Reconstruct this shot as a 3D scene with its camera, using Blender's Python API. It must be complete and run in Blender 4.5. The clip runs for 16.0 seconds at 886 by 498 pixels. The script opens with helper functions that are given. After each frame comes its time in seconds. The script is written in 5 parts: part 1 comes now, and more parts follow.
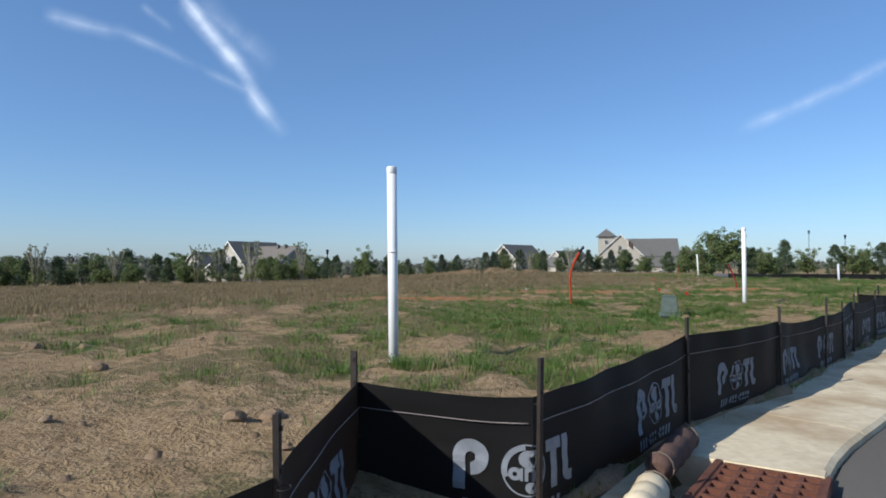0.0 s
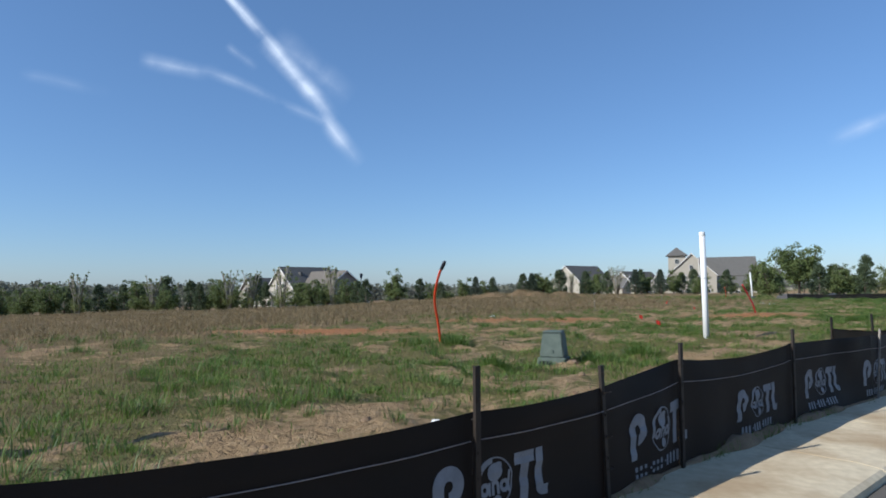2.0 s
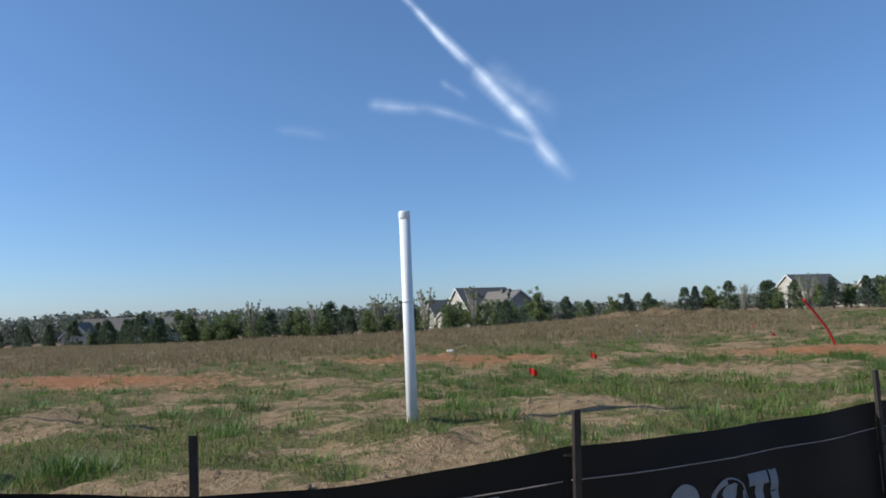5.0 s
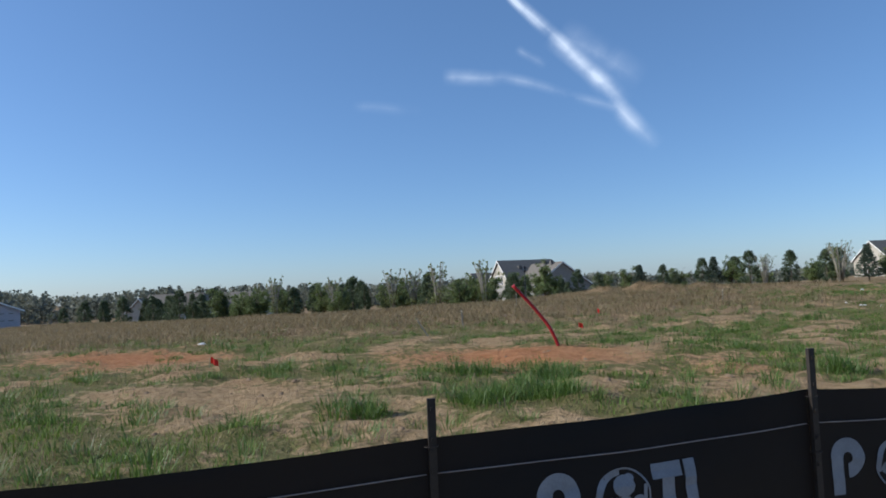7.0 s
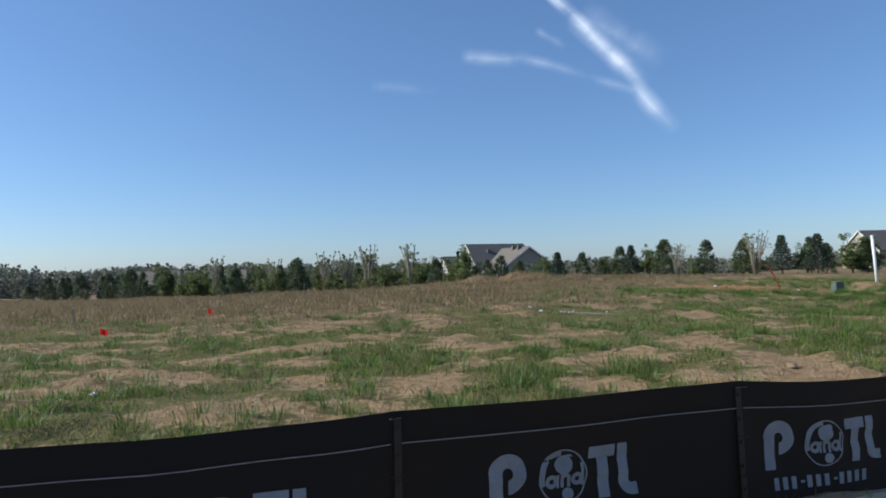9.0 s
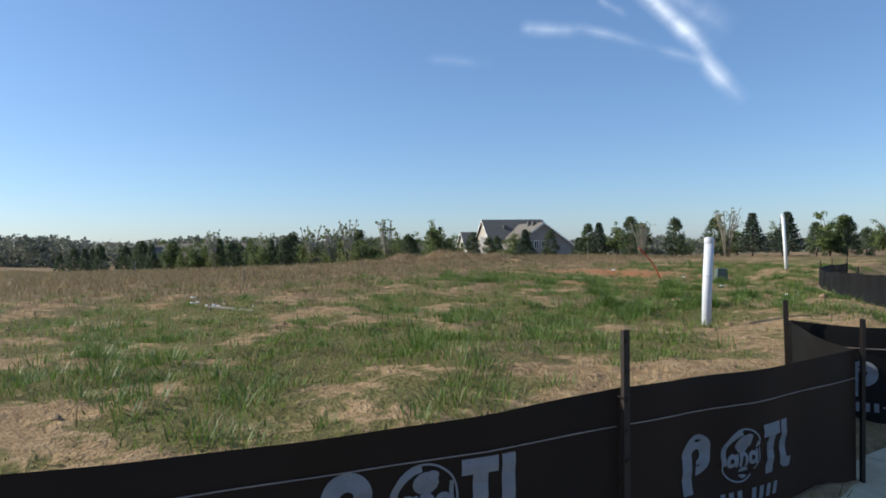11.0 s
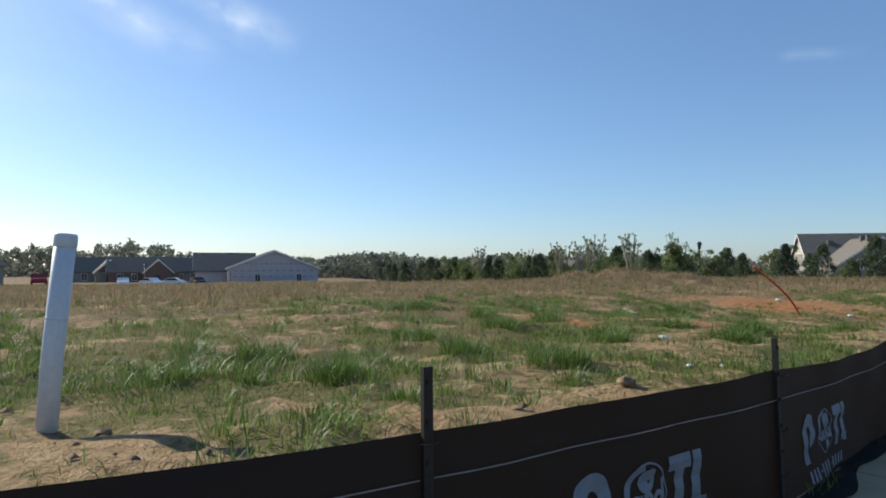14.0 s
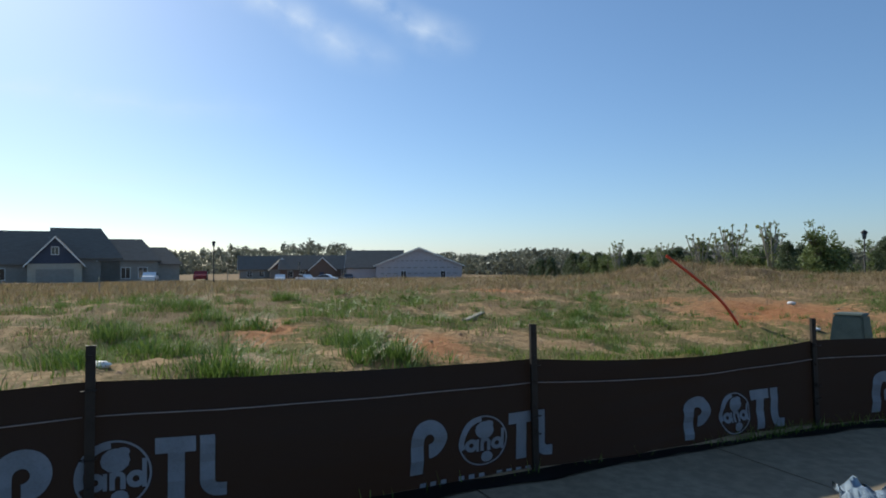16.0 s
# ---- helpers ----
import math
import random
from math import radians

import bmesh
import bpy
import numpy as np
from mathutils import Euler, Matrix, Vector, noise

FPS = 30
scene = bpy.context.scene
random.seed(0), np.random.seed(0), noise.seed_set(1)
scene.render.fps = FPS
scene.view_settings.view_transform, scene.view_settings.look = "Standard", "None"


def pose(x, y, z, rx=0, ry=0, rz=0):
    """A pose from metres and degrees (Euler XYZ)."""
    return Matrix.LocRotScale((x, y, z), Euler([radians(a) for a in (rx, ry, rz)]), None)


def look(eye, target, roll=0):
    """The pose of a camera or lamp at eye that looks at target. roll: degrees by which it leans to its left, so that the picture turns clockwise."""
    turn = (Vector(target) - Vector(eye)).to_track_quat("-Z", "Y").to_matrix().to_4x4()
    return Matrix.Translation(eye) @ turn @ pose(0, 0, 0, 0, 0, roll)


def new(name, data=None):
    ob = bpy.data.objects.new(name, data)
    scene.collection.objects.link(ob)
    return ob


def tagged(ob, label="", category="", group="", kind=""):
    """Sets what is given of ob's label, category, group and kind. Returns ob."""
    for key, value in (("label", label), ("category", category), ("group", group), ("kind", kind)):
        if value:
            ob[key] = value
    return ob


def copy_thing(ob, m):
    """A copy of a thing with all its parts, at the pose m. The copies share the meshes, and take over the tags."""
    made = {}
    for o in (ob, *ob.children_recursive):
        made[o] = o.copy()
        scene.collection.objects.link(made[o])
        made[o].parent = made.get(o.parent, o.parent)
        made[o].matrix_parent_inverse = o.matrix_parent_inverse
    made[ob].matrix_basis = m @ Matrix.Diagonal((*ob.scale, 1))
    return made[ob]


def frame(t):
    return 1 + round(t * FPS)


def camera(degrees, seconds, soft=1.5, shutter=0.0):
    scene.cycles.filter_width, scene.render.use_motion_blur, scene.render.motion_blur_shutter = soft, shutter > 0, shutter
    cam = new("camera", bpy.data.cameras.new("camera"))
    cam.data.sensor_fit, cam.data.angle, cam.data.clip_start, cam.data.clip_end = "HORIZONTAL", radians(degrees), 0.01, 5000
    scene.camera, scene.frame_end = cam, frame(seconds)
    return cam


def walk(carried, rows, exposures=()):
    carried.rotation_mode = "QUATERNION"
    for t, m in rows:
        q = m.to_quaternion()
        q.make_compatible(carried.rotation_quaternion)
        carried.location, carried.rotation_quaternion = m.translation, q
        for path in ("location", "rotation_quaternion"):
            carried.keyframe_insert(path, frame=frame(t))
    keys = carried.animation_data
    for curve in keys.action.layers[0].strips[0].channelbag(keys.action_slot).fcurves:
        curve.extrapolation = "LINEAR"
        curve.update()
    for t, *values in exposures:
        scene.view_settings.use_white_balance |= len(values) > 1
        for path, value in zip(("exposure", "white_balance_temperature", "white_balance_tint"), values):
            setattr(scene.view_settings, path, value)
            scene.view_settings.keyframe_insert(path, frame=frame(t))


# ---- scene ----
cam = camera(69.0, 16.0, soft=1.8)
PATH = [
    (0, (0.183, -1.866, 1.23), (0.044, 0.129, 1.28), 0.1),
    (0.5, (1.326, -0.596, 1.21), (1.092, 1.39, 1.256), 0.0),
    (1, (2.48, 0.641, 1.213), (2.218, 2.622, 1.283), 0.1),
    (1.5, (3.588, 1.882, 1.224), (3.276, 3.855, 1.313), 0.0),
    (2, (4.653, 3.16, 1.214), (4.286, 5.122, 1.337), -0.6),
    (2.5, (5.669, 4.464, 1.233), (5.22, 6.407, 1.387), -1.3),
    (3, (6.695, 5.743, 1.228), (6.161, 7.663, 1.394), -1.8),
    (3.5, (7.73, 7.049, 1.228), (6.988, 8.896, 1.419), -2.0),
    (4, (8.802, 8.442, 1.237), (7.965, 10.247, 1.439), -2.4),
    (4.5, (9.896, 9.854, 1.244), (8.987, 11.623, 1.452), -2.2),
    (7, (16.3, 18.463, 1.274), (15.104, 20.062, 1.393), -2.6),
    (7.5, (17.765, 20.246, 1.274), (16.556, 21.836, 1.375), -2.5),
    (8, (19.344, 22.13, 1.278), (18.12, 23.709, 1.364), -1.9),
    (10.5, (25.906, 32.251, 1.287), (24.64, 33.8, 1.29), -1.0),
    (11, (26.815, 33.759, 1.304), (25.449, 35.22, 1.293), -0.8),
    (11.5, (27.38, 35.708, 1.234), (25.898, 37.051, 1.21), -0.0),
    (12, (27.79, 37.414, 1.202), (26.197, 38.623, 1.169), 0.6),
    (12.5, (27.987, 39.042, 1.187), (26.294, 40.107, 1.166), 0.7),
    (13, (28.047, 40.58, 1.179), (26.259, 41.474, 1.229), 1.0),
    (13.5, (28.029, 42.17, 1.164), (26.178, 42.926, 1.183), 0.4),
    (14, (27.959, 43.728, 1.156), (26.059, 44.352, 1.208), -0.1),
    (14.5, (27.569, 45.479, 1.095), (25.618, 45.917, 1.16), -0.1),
    (15, (27.092, 47.297, 1.073), (25.112, 47.576, 1.123), -0.3),
    (15.5, (26.724, 49.057, 1.037), (24.732, 49.224, 1.083), -0.2),
    (16, (26.317, 50.894, 1.026), (24.319, 50.977, 1.071), -0.4),
]
walk(cam, [(t, look(eye, target, roll)) for t, eye, target, roll in PATH],
     exposures=[(0, 0.0, 5500, 10), (4.5, -0.05, 5450, 10), (8, -0.03, 5500, 10), (11, 0.17, 5850, 10), (12.5, 0.33, 6000, 8), (13.5, 0.25, 6000, 8), (14.5, 0.02, 5950, 8), (15.5, -0.08, 5900, 6), (16, -0.08, 5900, 6)])

# ---- light ----
SKY1, SKY2, SKY3, CLOUD = (22.1, 5.2), (4.3, 1.3), (88.3, 0.45), (7.5, 7.9, 8.4, 1)
SUN_TO = Vector((-0.81, -0.59, 0.0)).normalized()
SUN_EL = radians(31)
sun = new("sun", bpy.data.lights.new("sun", "SUN"))
sun.data.energy, sun.data.angle, sun.data.color = 5.4, radians(0.53), (1.0, 0.89, 0.71)
sun_dir = Vector((SUN_TO.x * math.cos(SUN_EL), SUN_TO.y * math.cos(SUN_EL), math.sin(SUN_EL)))
sun.matrix_world = look((0, 0, 60), Vector((0, 0, 60)) - sun_dir)

world = bpy.data.worlds.new("sky")
scene.world = world
world.use_nodes = True
wn, wl = world.node_tree.nodes, world.node_tree.links
wn.clear()


def wmath(op, a, b=None, c=None, clamp=False):
    n = wn.new("ShaderNodeMath")
    n.operation, n.use_clamp = op, clamp
    for i, v in enumerate((a, b, c)):
        if v is None:
            continue
        if isinstance(v, (int, float)):
            n.inputs[i].default_value = v
        else:
            wl.new(v, n.inputs[i])
    return n.outputs[0]


def wdot(sock, vec):
    n = wn.new("ShaderNodeVectorMath")
    n.operation = "DOT_PRODUCT"
    wl.new(sock, n.inputs[0])
    n.inputs[1].default_value = vec
    return n.outputs["Value"]


sky = wn.new("ShaderNodeTexSky")
sky.sky_type, sky.sun_disc = "NISHITA", False
sky.sun_elevation, sky.sun_rotation = SUN_EL, math.atan2(SUN_TO.x, SUN_TO.y)
sky.air_density, sky.dust_density, sky.ozone_density = 0.95, 0.45, 4.0
geo = wn.new("ShaderNodeTexCoord")
gen = geo.outputs["Generated"]


def streak(eye_way, side, over, u0, v0, u1, v1, width, fray, strength, seed):
    """A thin ice-cloud streak on the sky dome, from (u0, v0) to (u1, v1) in the plane that touches the dome at eye_way."""
    front = wdot(gen, eye_way)
    safe = wmath("MAXIMUM", front, 0.05)
    u = wmath("DIVIDE", wdot(gen, side), safe)
    v = wmath("DIVIDE", wdot(gen, over), safe)
    length = math.hypot(u1 - u0, v1 - v0)
    a, b = (u1 - u0) / length, (v1 - v0) / length
    along = wmath("ADD", wmath("MULTIPLY", wmath("SUBTRACT", u, u0), a), wmath("MULTIPLY", wmath("SUBTRACT", v, v0), b))
    across = wmath("SUBTRACT", wmath("MULTIPLY", wmath("SUBTRACT", v, v0), a), wmath("MULTIPLY", wmath("SUBTRACT", u, u0), b))
    pos = wn.new("ShaderNodeCombineXYZ")
    wl.new(along, pos.inputs[0]), wl.new(across, pos.inputs[1])
    pos.inputs[2].default_value = seed
    grain = wn.new("ShaderNodeTexNoise")
    grain.inputs["Scale"].default_value, grain.inputs["Detail"].default_value = 14, 8
    wl.new(pos.outputs[0], grain.inputs["Vector"])
    low = wn.new("ShaderNodeTexNoise")
    low.inputs["Scale"].default_value, low.inputs["Detail"].default_value = 5, 3
    wl.new(pos.outputs[0], low.inputs["Vector"])
    bent = wmath("ADD", across, wmath("MULTIPLY", wmath("SUBTRACT", low.outputs["Fac"], 0.5), fray))
    band = wmath("SUBTRACT", 1.0, wmath("DIVIDE", wmath("ABSOLUTE", bent), width), clamp=True)
    band = wmath("POWER", band, 1.6)
    t = wmath("DIVIDE", along, length)
    ends = wmath("MULTIPLY", wmath("MULTIPLY_ADD", t, 6.0, 0.0, clamp=True), wmath("MULTIPLY_ADD", t, -3.0, 3.0, clamp=True))
    body = wmath("MULTIPLY", wmath("MULTIPLY", band, ends), wmath("MULTIPLY_ADD", grain.outputs["Fac"], 3.2, -1.0, clamp=True))
    return wmath("MULTIPLY", wmath("MULTIPLY", body, strength), wmath("GREATER_THAN", front, 0.1))


def frame_of(yaw, pitch):
    m = pose(0, 0, 0, 90 + pitch, 0, yaw).to_3x3()
    return tuple(m @ Vector((0, 0, -1))), tuple(m @ Vector((1, 0, 0))), tuple(m @ Vector((0, 1, 0)))


F1 = frame_of(SKY1[0], SKY1[1])
F2 = frame_of(SKY2[0], SKY2[1])
F3 = frame_of(SKY3[0], SKY3[1])
parts = [
    streak(*F1, -0.2, 0.44, -0.075, 0.283, 0.009, 0.01, 0.95, 1.0),
    streak(*F1, -0.155, 0.385, 0.0, 0.208, 0.013, 0.012, 0.9, 2.0),
    streak(*F1, -0.075, 0.283, 0.035, 0.168, 0.018, 0.02, 0.95, 3.0),
    streak(*F1, -0.02, 0.228, 0.075, 0.1, 0.02, 0.03, 0.7, 4.0),
    streak(*F1, -0.06, 0.287, 0.06, 0.2, 0.03, 0.03, 0.3, 6.0),
    streak(*F1, -0.16, 0.235, 0.04, 0.158, 0.012, 0.02, 0.28, 8.0),
    streak(*F1, -0.245, 0.242, -0.13, 0.236, 0.017, 0.05, 0.4, 5.0),
    streak(*F1, -0.125, 0.272, -0.08, 0.238, 0.010, 0.02, 0.3, 7.0),
    streak(*F1, -0.40, 0.215, -0.28, 0.19, 0.012, 0.03, 0.14, 9.0),
    streak(*F2, 0.46, 0.185, 0.8, 0.335, 0.017, 0.02, 0.42, 11.0),
    streak(*F3, -0.42, 0.47, -0.04, 0.30, 0.05, 0.09, 0.6, 15.0),
    streak(*F3, -0.16, 0.43, 0.07, 0.32, 0.045, 0.07, 0.6, 17.0),
    streak(*F3, -0.95, 0.3, -0.22, 0.225, 0.035, 0.06, 0.3, 21.0),
    streak(*F3, -1.05, 0.128, -0.3, 0.127, 0.02, 0.03, 0.25, 25.0),
]
total = parts[0]
for p in parts[1:]:
    total = wmath("ADD", total, p)
total = wmath("MINIMUM", total, 0.9)
# a thin even veil of high haze over the whole sky
veil = wn.new("ShaderNodeMix")
veil.data_type = "RGBA"
veil.inputs["Factor"].default_value = 0.16
wl.new(sky.outputs[0], veil.inputs["A"])
veil.inputs["B"].default_value = (2.6, 4.2, 6.4, 1)
white = wn.new("ShaderNodeRGB")
white.outputs[0].default_value = CLOUD
blend = wn.new("ShaderNodeMix")
blend.data_type = "RGBA"
wl.new(total, blend.inputs["Factor"])
wl.new(veil.outputs["Result"], blend.inputs["A"])
wl.new(white.outputs[0], blend.inputs["B"])
back = wn.new("ShaderNodeBackground")
back.inputs["Strength"].default_value = 0.114
wl.new(blend.outputs["Result"], back.inputs["Color"])
out = wn.new("ShaderNodeOutputWorld")
wl.new(back.outputs[0], out.inputs["Surface"])

# ---- materials ----


class Mat:
    """A node material with short calls."""

    def __init__(self, name, rough=0.8, metal=0.0, spec=0.4):
        self.m = bpy.data.materials.new(name)
        self.m.use_nodes = True
        self.n, self.l = self.m.node_tree.nodes, self.m.node_tree.links
        self.b = self.n["Principled BSDF"]
        self.b.inputs["Roughness"].default_value = rough
        self.b.inputs["Metallic"].default_value = metal
        self.b.inputs["Specular IOR Level"].default_value = spec
        self.co = self.n.new("ShaderNodeTexCoord")
        self.pos = self.n.new("ShaderNodeNewGeometry")

    def noise(self, scale, detail=4, world=False, stretch=None, rough=0.55):
        t = self.n.new("ShaderNodeTexNoise")
        t.inputs["Scale"].default_value, t.inputs["Detail"].default_value = scale, detail
        t.inputs["Roughness"].default_value = rough
        src = self.pos.outputs["Position"] if world else self.co.outputs["Object"]
        if stretch:
            mp = self.n.new("ShaderNodeMapping")
            mp.inputs["Scale"].default_value = stretch
            self.l.new(src, mp.inputs["Vector"])
            src = mp.outputs[0]
        self.l.new(src, t.inputs["Vector"])
        return t.outputs["Fac"]

    def ramp(self, fac, stops):
        r = self.n.new("ShaderNodeValToRGB")
        e = r.color_ramp.elements
        while len(e) < len(stops):
            e.new(0.5)
        for el, (p, c) in zip(e, stops):
            el.position, el.color = p, (*c, 1) if len(c) == 3 else c
        self.l.new(fac, r.inputs[0])
        return r.outputs[0]

    def mix(self, fac, a, b, mode="MIX"):
        x = self.n.new("ShaderNodeMix")
        x.data_type, x.blend_type = "RGBA", mode
        for s, k in ((fac, "Factor"), (a, "A"), (b, "B")):
            if isinstance(s, (int, float)):
                x.inputs[k].default_value = s
            elif isinstance(s, tuple):
                x.inputs[k].default_value = (*s, 1)
            else:
                self.l.new(s, x.inputs[k])
        return x.outputs["Result"]

    def math(self, op, a, b=0.0, clamp=False):
        x = self.n.new("ShaderNodeMath")
        x.operation, x.use_clamp = op, clamp
        for i, s in enumerate((a, b)):
            if isinstance(s, (int, float)):
                x.inputs[i].default_value = s
            else:
                self.l.new(s, x.inputs[i])
        return x.outputs[0]

    def attr(self, name):
        a = self.n.new("ShaderNodeAttribute")
        a.attribute_name = name
        return a.outputs["Fac"]

    def color(self, sock):
        if isinstance(sock, tuple):
            self.b.inputs["Base Color"].default_value = (*sock, 1)
        else:
            self.l.new(sock, self.b.inputs["Base Color"])
        return self

    def bump(self, fac, strength=0.3, dist=0.02):
        u = self.n.new("ShaderNodeBump")
        u.inputs["Strength"].default_value, u.inputs["Distance"].default_value = strength, dist
        self.l.new(fac, u.inputs["Height"])
        self.l.new(u.outputs[0], self.b.inputs["Normal"])
        return self

    def rough(self, fac, lo, hi):
        r = self.n.new("ShaderNodeMapRange")
        r.inputs["To Min"].default_value, r.inputs["To Max"].default_value = lo, hi
        self.l.new(fac, r.inputs["Value"])
        self.l.new(r.outputs[0], self.b.inputs["Roughness"])
        return self


def two_tone(name, dark, light, scale=3.0, fine=40.0, rough=0.8, metal=0.0, bump=0.2, spec=0.4, dist=0.01):
    m = Mat(name, rough, metal, spec)
    big, small = m.noise(scale, 3), m.noise(fine, 5)
    c = m.ramp(m.math("ADD", m.math("MULTIPLY", big, 0.6), m.math("MULTIPLY", small, 0.4)), [(0.3, dark), (0.7, light)])
    m.color(c)
    if bump:
        m.bump(small, bump, dist)
    return m.m


def leafy(name, dark, mid, light, rough=0.6):
    """Foliage whose tint changes from leaf clump to leaf clump, with a little light passing through."""
    m = Mat(name, rough, 0, 0.25)
    isl = m.pos.outputs["Random Per Island"]
    c = m.ramp(isl, [(0.0, dark), (0.5, mid), (1.0, light)])
    m.color(m.mix(m.math("MULTIPLY", m.noise(0.8, 2, True), 0.5), c, dark))
    tr = m.n.new("ShaderNodeBsdfTranslucent")
    m.l.new(c, tr.inputs[0])
    mx = m.n.new("ShaderNodeMixShader")
    mx.inputs[0].default_value = 0.3
    m.l.new(m.b.outputs[0], mx.inputs[1]), m.l.new(tr.outputs[0], mx.inputs[2])
    m.l.new(mx.outputs[0], m.n["Material Output"].inputs["Surface"])
    return m.m


def ground_material():
    m = Mat("field_soil", 0.95, 0, 0.1)
    n1, n2, n3, n4 = m.noise(0.9, 6, True), m.noise(7, 6, True), m.noise(45, 4, True), m.noise(19, 5, True, None, 0.65)
    sand = m.ramp(n2, [(0.3, (0.25, 0.165, 0.082)), (0.52, (0.365, 0.252, 0.132)), (0.8, (0.48, 0.35, 0.198))])
    red = m.ramp(n2, [(0.3, (0.32, 0.125, 0.05)), (0.7, (0.49, 0.23, 0.1))])
    turf = m.ramp(n3, [(0.3, (0.065, 0.085, 0.018)), (0.55, (0.12, 0.138, 0.034)), (0.8, (0.21, 0.195, 0.07))])
    straw = m.ramp(n3, [(0.25, (0.14, 0.096, 0.05)), (0.5, (0.235, 0.166, 0.092)), (0.8, (0.34, 0.25, 0.148))])
    soil = m.mix(m.attr("clay"), sand, red)
    veg = m.mix(m.attr("dry"), turf, straw)
    edge = m.math("ADD", m.attr("bare"), m.math("MULTIPLY", m.math("SUBTRACT", n2, 0.5), 1.9))
    hard = m.ramp(edge, [(0.3, (0, 0, 0)), (0.62, (1, 1, 1))])
    c = m.mix(hard, veg, soil)
    c = m.mix(m.math("MULTIPLY", n1, 0.3), c, (0.27, 0.18, 0.105))
    # dark crumbs and damp spots in the soil
    c = m.mix(m.math("MULTIPLY", m.ramp(n4, [(0.6, (0, 0, 0)), (0.68, (1, 1, 1))]), 0.6), c, (0.1, 0.06, 0.03))
    m.color(c)
    m.bump(m.math("ADD", m.math("ADD", n2, m.math("MULTIPLY", n4, 0.8)), m.math("MULTIPLY", n3, 0.4)), 0.9, 0.08)
    return m.m


def blade_material(name, stops, rough=0.6, spec=0.2):
    m = Mat(name, rough, 0, spec)
    c = m.ramp(m.pos.outputs["Random Per Island"], stops)
    m.color(m.mix(m.math("MULTIPLY", m.noise(0.5, 3, True), 0.45), c, stops[0][1]))
    tr = m.n.new("ShaderNodeBsdfTranslucent")
    m.l.new(c, tr.inputs[0])
    mx = m.n.new("ShaderNodeMixShader")
    mx.inputs[0].default_value = 0.35
    m.l.new(m.b.outputs[0], mx.inputs[1]), m.l.new(tr.outputs[0], mx.inputs[2])
    m.l.new(mx.outputs[0], m.n["Material Output"].inputs["Surface"])
    return m.m


def fabric_material():
    m = Mat("silt_fabric", 0.7, 0, 0.14)
    weave = m.noise(60, 3, True, (1, 1, 5))
    big = m.noise(1.6, 4, True)
    m.color(m.mix(big, (0.0055, 0.0053, 0.0052), (0.0125, 0.0118, 0.0114)))
    tr = m.n.new("ShaderNodeBsdfTranslucent")
    tr.inputs[0].default_value = (0.09, 0.062, 0.048, 1)
    mx = m.n.new("ShaderNodeMixShader")
    mx.inputs[0].default_value = 0.035
    m.bump(weave, 0.3, 0.004)
    m.rough(big, 0.5, 0.75)
    m.l.new(m.b.outputs[0], mx.inputs[1]), m.l.new(tr.outputs[0], mx.inputs[2])
    m.l.new(mx.outputs[0], m.n["Material Output"].inputs["Surface"])
    return m.m


def concrete_material():
    m = Mat("pavement_concrete", 0.9, 0, 0.2)
    a, b, c = m.noise(1.3, 5, True), m.noise(14, 5, True), m.noise(160, 3, True)
    base = m.ramp(b, [(0.3, (0.60, 0.50, 0.335)), (0.7, (0.74, 0.625, 0.43))])
    dirt = m.ramp(a, [(0.44, (0, 0, 0)), (0.66, (1, 1, 1))])
    # the later stretch: trodden soil, with the fence's shade darkened into the same colour
    xyz = m.n.new("ShaderNodeSeparateXYZ")
    m.l.new(m.pos.outputs["Position"], xyz.inputs[0])
    late = m.math("MULTIPLY", m.math("SUBTRACT", xyz.outputs["Y"], 41.0), 0.12, True)
    soil_and_shade = m.math("MULTIPLY", late, m.ramp(b, [(0.25, (0.75, 0.75, 0.75)), (0.6, (1, 1, 1))]))
    clean = m.mix(m.math("MULTIPLY", dirt, 0.65), base, (0.34, 0.22, 0.11))
    m.color(m.mix(m.math("MULTIPLY", soil_and_shade, 0.9), clean, (0.15, 0.115, 0.078)))
    m.bump(c, 0.25, 0.003)
    return m.m


def asphalt_material():
    m = Mat("road_asphalt", 0.85, 0, 0.3)
    a, c = m.noise(1.1, 4, True), m.noise(220, 2, True)
    base = m.ramp(c, [(0.3, (0.085, 0.08, 0.073)), (0.7, (0.17, 0.16, 0.145))])
    m.color(m.mix(m.math("MULTIPLY", a, 0.4), base, (0.16, 0.13, 0.10)))
    m.bump(c, 0.5, 0.004)
    return m.m


def roof_material(name, dark, light):
    m = Mat(name, 0.9, 0, 0.15)
    w = m.noise(1.2, 4, False, (1, 1, 6))
    f = m.noise(9, 4)
    m.color(m.mix(f, m.ramp(w, [(0.3, dark), (0.7, light)]), dark))
    m.bump(f, 0.3, 0.03)
    return m.m


